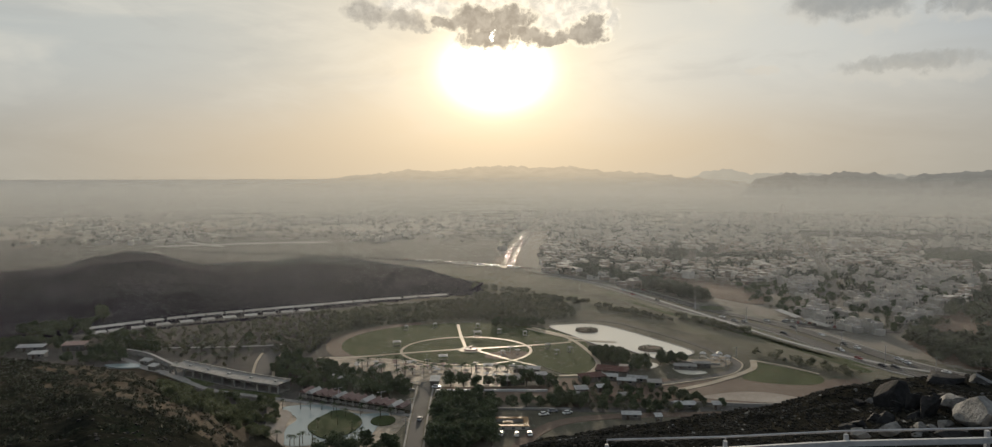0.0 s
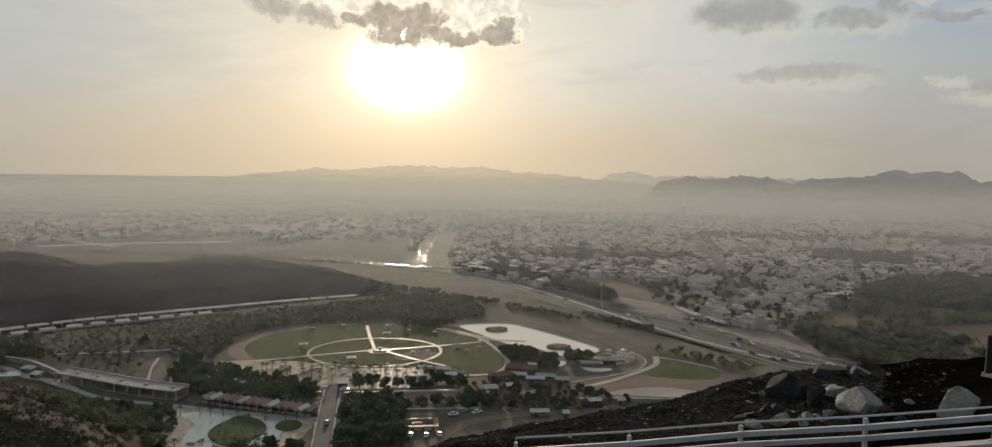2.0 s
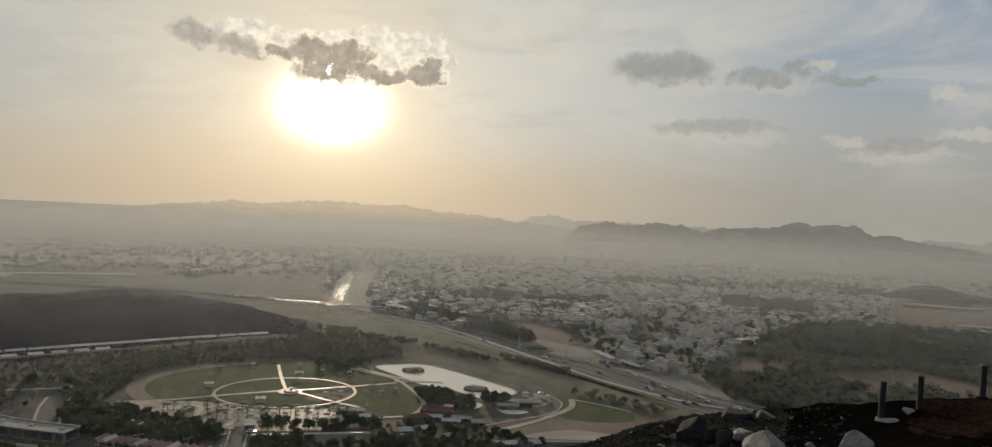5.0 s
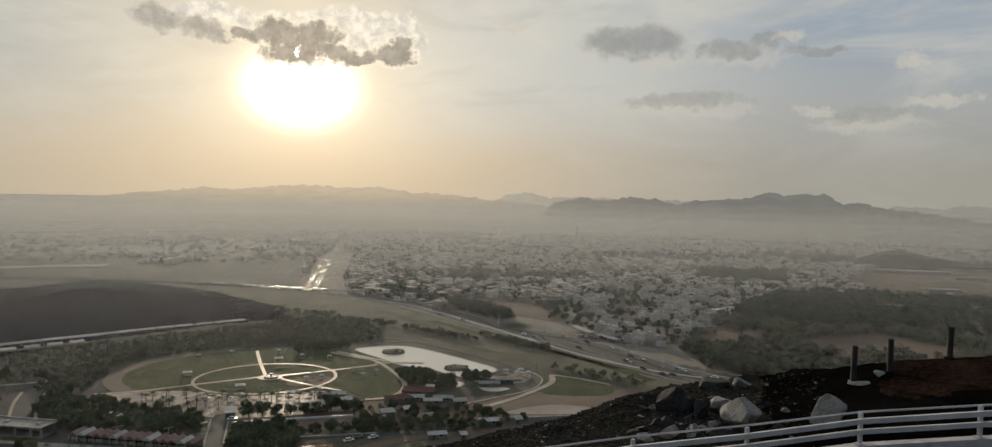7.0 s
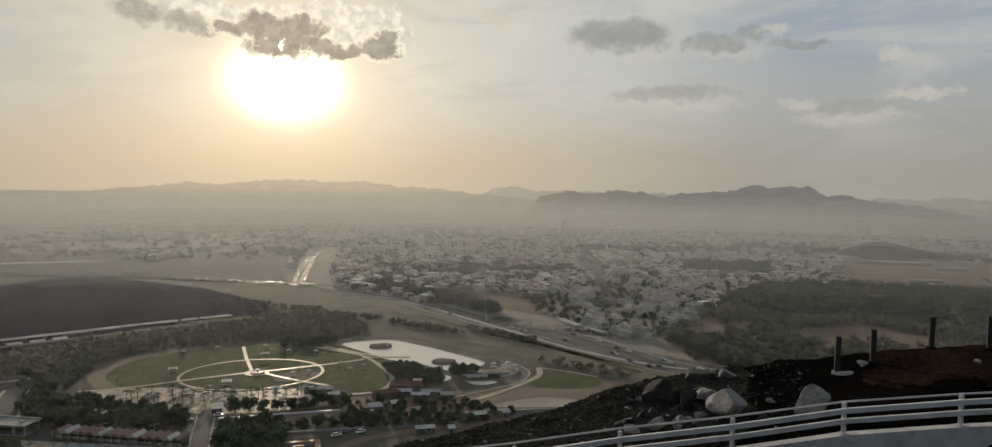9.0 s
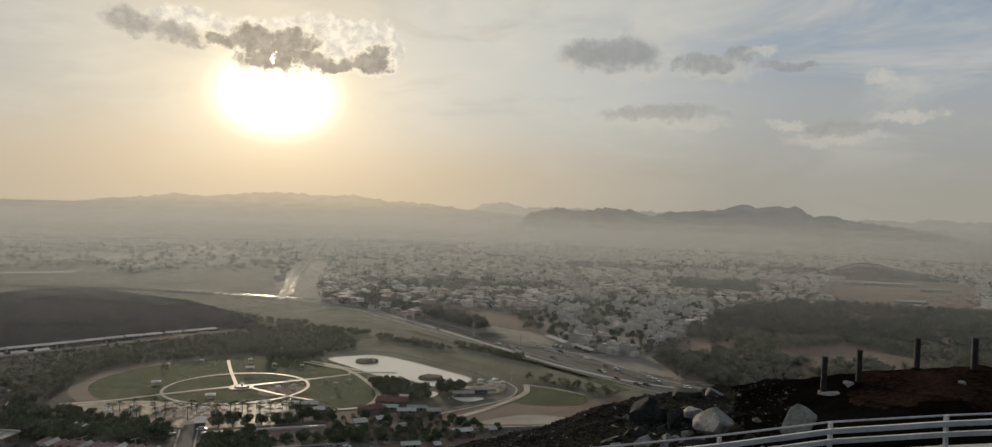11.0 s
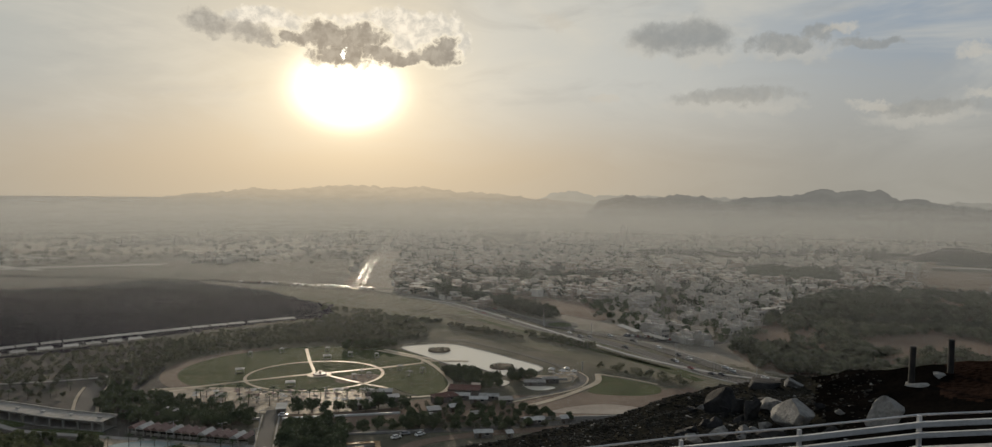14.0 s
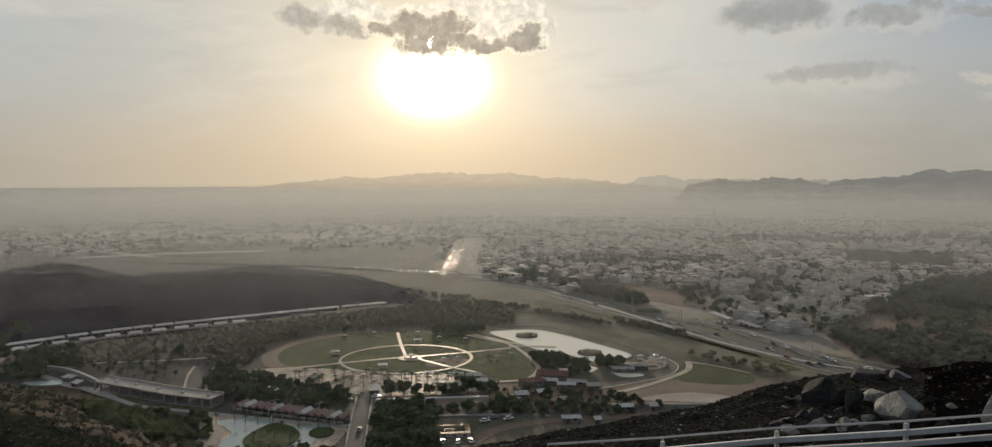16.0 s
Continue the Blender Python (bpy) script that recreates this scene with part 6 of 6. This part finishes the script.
def railing():
    fence = thing("railing", "white painted two-rail steel railing on a parapet", "railing")
    tops = [Vector(p) for p in RAIL_TOPS]
    for p in tops:
        post = part("post", Geo().box(p.x, p.y, p.z - 0.96, 0.105, 0.105, 0.96), WHITE, fence)
        part("foot_plate", Geo().box(p.x, p.y, p.z - 0.985, 0.26, 0.22, 0.03), WHITE, post)
    for lo, hi in ((-0.31, -0.15), (-0.63, -0.48)):
        for a, b in zip(tops, tops[1:]):
            d = (b - a).normalized()
            q = d.cross(Vector((0, 0, 1))).normalized() * 0.05
            o = -q * 2.4
            pts = []
            for e in (a, b):
                for s in (-1, 1):
                    for z in (lo, hi):
                        pts.append(e - o * (1 if o.y > 0 else -1) + q * s + Vector((0, 0, z)))
            part("rail", Geo().add(pts, [(0, 1, 3, 2), (4, 6, 7, 5), (0, 4, 5, 1), (2, 3, 7, 6), (1, 5, 7, 3), (0, 2, 6, 4)]), WHITE, fence)
    wall = thing("parapet", "weathered pale concrete parapet below the railing", "wall")
    for a, b in zip(tops, tops[1:]):
        q = Vector((b.y - a.y, a.x - b.x, 0)).normalized() * 0.17
        pts = [e + q * s + Vector((0, 0, z)) for e in (a, b) for s in (-1, 1) for z in (-2.6, -0.99)]
        part("wall_panel", Geo().add(pts, [(0, 1, 3, 2), (4, 6, 7, 5), (0, 4, 5, 1), (2, 3, 7, 6), (1, 5, 7, 3), (0, 2, 6, 4)]), DIRTY_PAINT, wall)
    pipe = thing("pipe_rail", "thin galvanised handrail pipe behind the white railing", "handrail")
    far = [p + Vector((p.x, p.y, 0)).normalized() * 1.1 + Vector((0, 0, -0.26)) for p in tops]
    for a, b in zip(far, far[1:]):
        part("pipe", Geo().tube(a, b, 0.038, 0.038, 8), STEEL, pipe)
    for m in far:
        part("support", Geo().tube((m.x, m.y, m.z), (m.x, m.y, m.z - 1.5), 0.022, 0.022, 8), STEEL, pipe)


railing()


def boulder(x, y, z, sx, sy, sz, seed, material, label, turn=0.0, name="boulder"):
    """An angular rock: a lumpy body cut by flat breaks."""
    rng = random.Random(seed)
    bm = bmesh.new()
    bmesh.ops.create_icosphere(bm, subdivisions=4, radius=1.15)
    cuts = []
    for _ in range(15):
        d = Vector((rng.gauss(0, 1), rng.gauss(0, 1), rng.gauss(0.2, 1))).normalized()
        cuts.append((d, rng.uniform(0.38, 0.72)))
    for v in bm.verts:
        p = v.co.copy()
        for d, k in cuts:
            over = p.dot(d) - k
            if over > 0:
                p -= d * over * 0.96
        v.co = p * (1 + 0.03 * noise.noise(p * 3 + Vector((seed, 0, 0))) + 0.015 * noise.noise(p * 9))
    me = bpy.data.meshes.new(name)
    bm.to_mesh(me)
    bm.free()
    me.materials.append(material)
    ob = tagged(new(name, me), label, "rock")
    ob.matrix_basis = Matrix.LocRotScale((x, y, z), Euler((rng.uniform(-0.3, 0.3), rng.uniform(-0.3, 0.3), radians(turn))), (sx, sy, sz))
    return ob


def at(az, r):
    x, y = r * math.sin(radians(az)), r * math.cos(radians(az))
    return x, y, ground_z(x, y)


for az, r, sx, sy, sz, up, seed, mat, text in (
        (40.45, 28.6, 0.84, 0.68, 0.80, 0.36, 23, ROCK_PALE, "rounded pale grey boulder"),
        (34.1, 28.6, 1.25, 0.95, 0.66, 0.30, 2, ROCK_PALE, "large split pale grey boulder"),
        (32.7, 30.2, 0.90, 0.60, 0.36, 0.25, 3, ROCK_PALE, "flat pale grey boulder slab"),
        (34.3, 34.6, 0.65, 0.55, 0.45, 0.10, 4, ROCK_PALE, "pale grey boulder on the crest"),
        (31.3, 29.4, 0.50, 0.50, 0.75, 0.35, 5, ROCK_DARK, "dark upright broken rock"),
        (30.4, 30.4, 0.60, 0.50, 0.70, 0.30, 6, ROCK_DARK, "dark upright broken rock"),
        (29.3, 31.2, 1.05, 0.85, 0.95, 0.30, 7, ROCK_DARK, "large dark pyramid-shaped rock"),
        (32.1, 34.6, 1.30, 0.90, 0.55, 0.10, 8, ROCK_DARK, "broad dark broken rock"),
        (33.0, 27.4, 0.70, 0.60, 0.28, 0.15, 9, ROCK_DARK, "flat dark rock behind the railing"),
        (29.0, 27.6, 0.55, 0.45, 0.30, 0.15, 10, ROCK_PALE, "small pale broken rock behind the railing"),
        (27.2, 27.2, 0.60, 0.45, 0.28, 0.15, 12, ROCK_PALE, "flat pale rock behind the railing"),
        (30.9, 27.9, 0.50, 0.35, 0.30, 0.15, 11, ROCK_PALE, "tilted pale rock behind the railing"),
        (37.0, 27.6, 0.45, 0.40, 0.22, 0.10, 13, ROCK_DARK, "small dark rock behind the railing"),
        (42.3, 32.6, 0.80, 0.45, 0.12, 0.04, 14, ROCK_PALE, "flat pale stone beside a black post"),
        (43.4, 33.4, 0.45, 0.30, 0.13, 0.05, 15, ROCK_PALE, "flat pale stone on the dirt terrace"),
        (50.2, 32.8, 0.30, 0.25, 0.12, 0.05, 16, ROCK_PALE, "small pale stone on the dirt terrace"),
        (37.4, 29.4, 0.20, 0.18, 0.18, 0.06, 17, ROCK_PALE, "small pale stone in the dark gravel"),
        (36.0, 30.5, 0.30, 0.25, 0.22, 0.06, 18, ROCK_DARK, "small dark rock in the gravel"),
        (28.2, 29.2, 0.40, 0.30, 0.30, 0.10, 19, ROCK_DARK, "small dark rock in the gravel")):
    x, y, z = at(az, r)
    boulder(x, y, z + up, sx, sy, sz, seed, mat, text, seed * 37)

rock_rng = random.Random(404)
for k in range(26):
    az, r = rock_rng.uniform(26.5, 33.5), rock_rng.uniform(26.6, 32.5)
    x, y, z = at(az, r)
    w, pale = rock_rng.uniform(0.16, 0.48), rock_rng.random() < 0.4
    boulder(x, y, z + w * 0.2, w, w * rock_rng.uniform(0.6, 0.9), w * rock_rng.uniform(0.45, 0.95), 60 + k, ROCK_PALE if pale else ROCK_DARK,
            "broken pale rock in the heap behind the railing" if pale else "broken dark rock in the heap behind the railing", rock_rng.uniform(0, 360), "rock")


def black_post(az, r, h, tilt):
    x, y, z = at(az, r)
    ob = thing("black_post", "thick tarred black post on a dirt terrace", "post", pose(x, y, z, 0, tilt, 0), "black posts on the terrace")
    part("shaft", Geo().tube((0, 0, -0.6), (0, 0, h - 0.03), 0.125, 0.115, 12), BLACK, ob)
    part("cap", Geo().tube((0, 0, h - 0.03), (0, 0, h + 0.03), 0.135, 0.12, 12), BLACK, ob)
    part("footing", Geo().tube((0, 0, -0.5), (0, 0, 0.04), 0.26, 0.2, 12), ROCK_PALE if az < 43 else DIRT, ob)


for az, r, h, tilt in ((41.78, 33.0, 1.46, 2.0), (44.05, 33.7, 1.34, 0.5), (47.55, 35.2, 1.27, 1.2), (50.83, 34.5, 1.27, 0.8), (54.2, 35.4, 1.3, 0.0)):
    black_post(az, r, h, tilt)


def rubble():
    """Broken stones strewn over the near hillside."""
    rng = random.Random(77)
    dark, pale = Geo(), Geo()
    spots = [(rng.uniform(2, 40), rng.uniform(25.5, 38)) for _ in range(19000)]
    spots = [(r * math.sin(radians(az)), r * math.cos(radians(az))) for az, r in spots]
    heights = ground_height(np.array([p[0] for p in spots]), np.array([p[1] for p in spots]))
    for (x, y), z in zip(spots, heights):
        if math.degrees(math.atan2(x, y)) > rng.uniform(33, 36) and rng.random() < 0.85:
            continue
        s = 0.015 + 0.080 * rng.random() ** 3
        pts = []
        for k in range(8):
            pts.append((x + s * (rng.uniform(0.5, 1) if k & 1 else -rng.uniform(0.5, 1)), y + s * (rng.uniform(0.5, 1) if k & 2 else -rng.uniform(0.5, 1)), z + s * (rng.uniform(0.3, 0.9) if k & 4 else -0.6)))
        (pale if rng.random() < 0.03 else dark).add(pts, [(0, 2, 3, 1), (4, 5, 7, 6), (0, 1, 5, 4), (2, 6, 7, 3), (0, 4, 6, 2), (1, 3, 7, 5)])
    for g, mat, text in ((dark, CHIPS, "dark broken stones on the gravel slope"), (pale, ROCK_PALE, "pale stone chips on the gravel slope")):
        tagged(part("rubble", g, mat), text, "stones", kind="stuff")


rubble()


def flank_stones():
    """Stones strewn over the scrubby flank."""
    rng = random.Random(78)
    g = Geo()
    spots = [(rng.uniform(-37, -15), 120 * (330 / 120) ** rng.random()) for _ in range(1800)]
    spots = [(r * math.sin(radians(az)), r * math.cos(radians(az))) for az, r in spots]
    heights = ground_height(np.array([p[0] for p in spots]), np.array([p[1] for p in spots]))
    for (x, y), z in zip(spots, heights):
        if z < 1.5:
            continue
        s = 0.10 + 0.32 * rng.random() ** 3
        pts = [(x + s * (rng.uniform(0.5, 1) if k & 1 else -rng.uniform(0.5, 1)), y + s * (rng.uniform(0.5, 1) if k & 2 else -rng.uniform(0.5, 1)), z + s * (rng.uniform(0.3, 0.8) if k & 4 else -0.6)) for k in range(8)]
        g.add(pts, [(0, 2, 3, 1), (4, 5, 7, 6), (0, 1, 5, 4), (2, 6, 7, 3), (0, 4, 6, 2), (1, 3, 7, 5)])
    tagged(part("flank_stones", g, ROCK_DARK), "dark stones on the scrubby flank", "stones", kind="stuff")


flank_stones()

# ---- haze stand-in: strips round the camera that catch the low sun, denser with depth ----
def haze_strips():
    rng = np.random.RandomState(9)
    shells = [(200, 0.016), (330, 0.032), (460, 0.055), (600, 0.075), (740, 0.12), (900, 0.16), (1100, 0.20), (1350, 0.21), (1640, 0.20)]
    deg = np.arange(-41, 58.1, 3.0)
    az = np.radians(deg)
    # strips widen near the sun's azimuth to imitate brighter haze there
    thick = np.interp(deg, (-41, -28, -12, 4, 25, 40, 58), (0.55, 0.70, 1.15, 1.15, 0.95, 0.8, 0.7))
    verts, faces, k, m = [], [], 0, len(az)
    for i, (r, share) in enumerate(shells):
        full = 100 * (1 - r / (shells[i + 1][0] if i + 1 < len(shells) else r * 1.3))
        # spacing is a fixed small angle as seen from the camera
        pitch, power = r / 1143 * 0.25, 1.0 if r < 800 else 0.35
        z = 0.3
        while z < 99:
            grow = min(1.0, z / full) * min(1.0, max(0.0, (99 - z) / 34))
            half = pitch * share * grow / 2
            zz = z + rng.uniform(-0.2, 0.2) * pitch
            if half > 1e-4:
                x, y = r * np.sin(az), r * np.cos(az)
                verts.append(np.stack([x, y, zz - half * thick ** power], -1))
                verts.append(np.stack([x, y, zz + half * thick ** power], -1))
                a = np.arange(m - 1) + k
                faces.append(np.stack([a, a + 1, a + 1 + m, a + m], -1))
                k += 2 * m
            z += pitch
    v, f = np.concatenate(verts), np.concatenate(faces)
    me = bpy.data.meshes.new("haze_strips")
    me.vertices.add(len(v))
    me.vertices.foreach_set("co", v.astype(np.float32).ravel())
    me.loops.add(f.size)
    me.loops.foreach_set("vertex_index", f.astype(np.int32).ravel())
    me.polygons.add(len(f))
    me.polygons.foreach_set("loop_start", np.arange(0, f.size, 4, dtype=np.int32))
    me.materials.append(haze_strip_material())
    me.update(calc_edges=True)
    tagged(new("haze_strips", me), "thin added strips round the camera that imitate haze", "dust", kind="stuff")


def haze_strip_material():
    mat = bpy.data.materials.new("haze_strip_surface")
    mat.use_nodes = True
    n = Nodes(mat.node_tree)
    d = n.add("ShaderNodeBsdfDiffuse", {"Color": (0.487, 0.504, 0.498)})
    t = n.add("ShaderNodeBsdfTranslucent", {"Color": (0.487, 0.504, 0.498)})
    n.put(n.add("ShaderNodeOutputMaterial").inputs[0], n.add("ShaderNodeMixShader", {0: 0.5, 1: d, 2: t}))
    return mat


haze_strips()
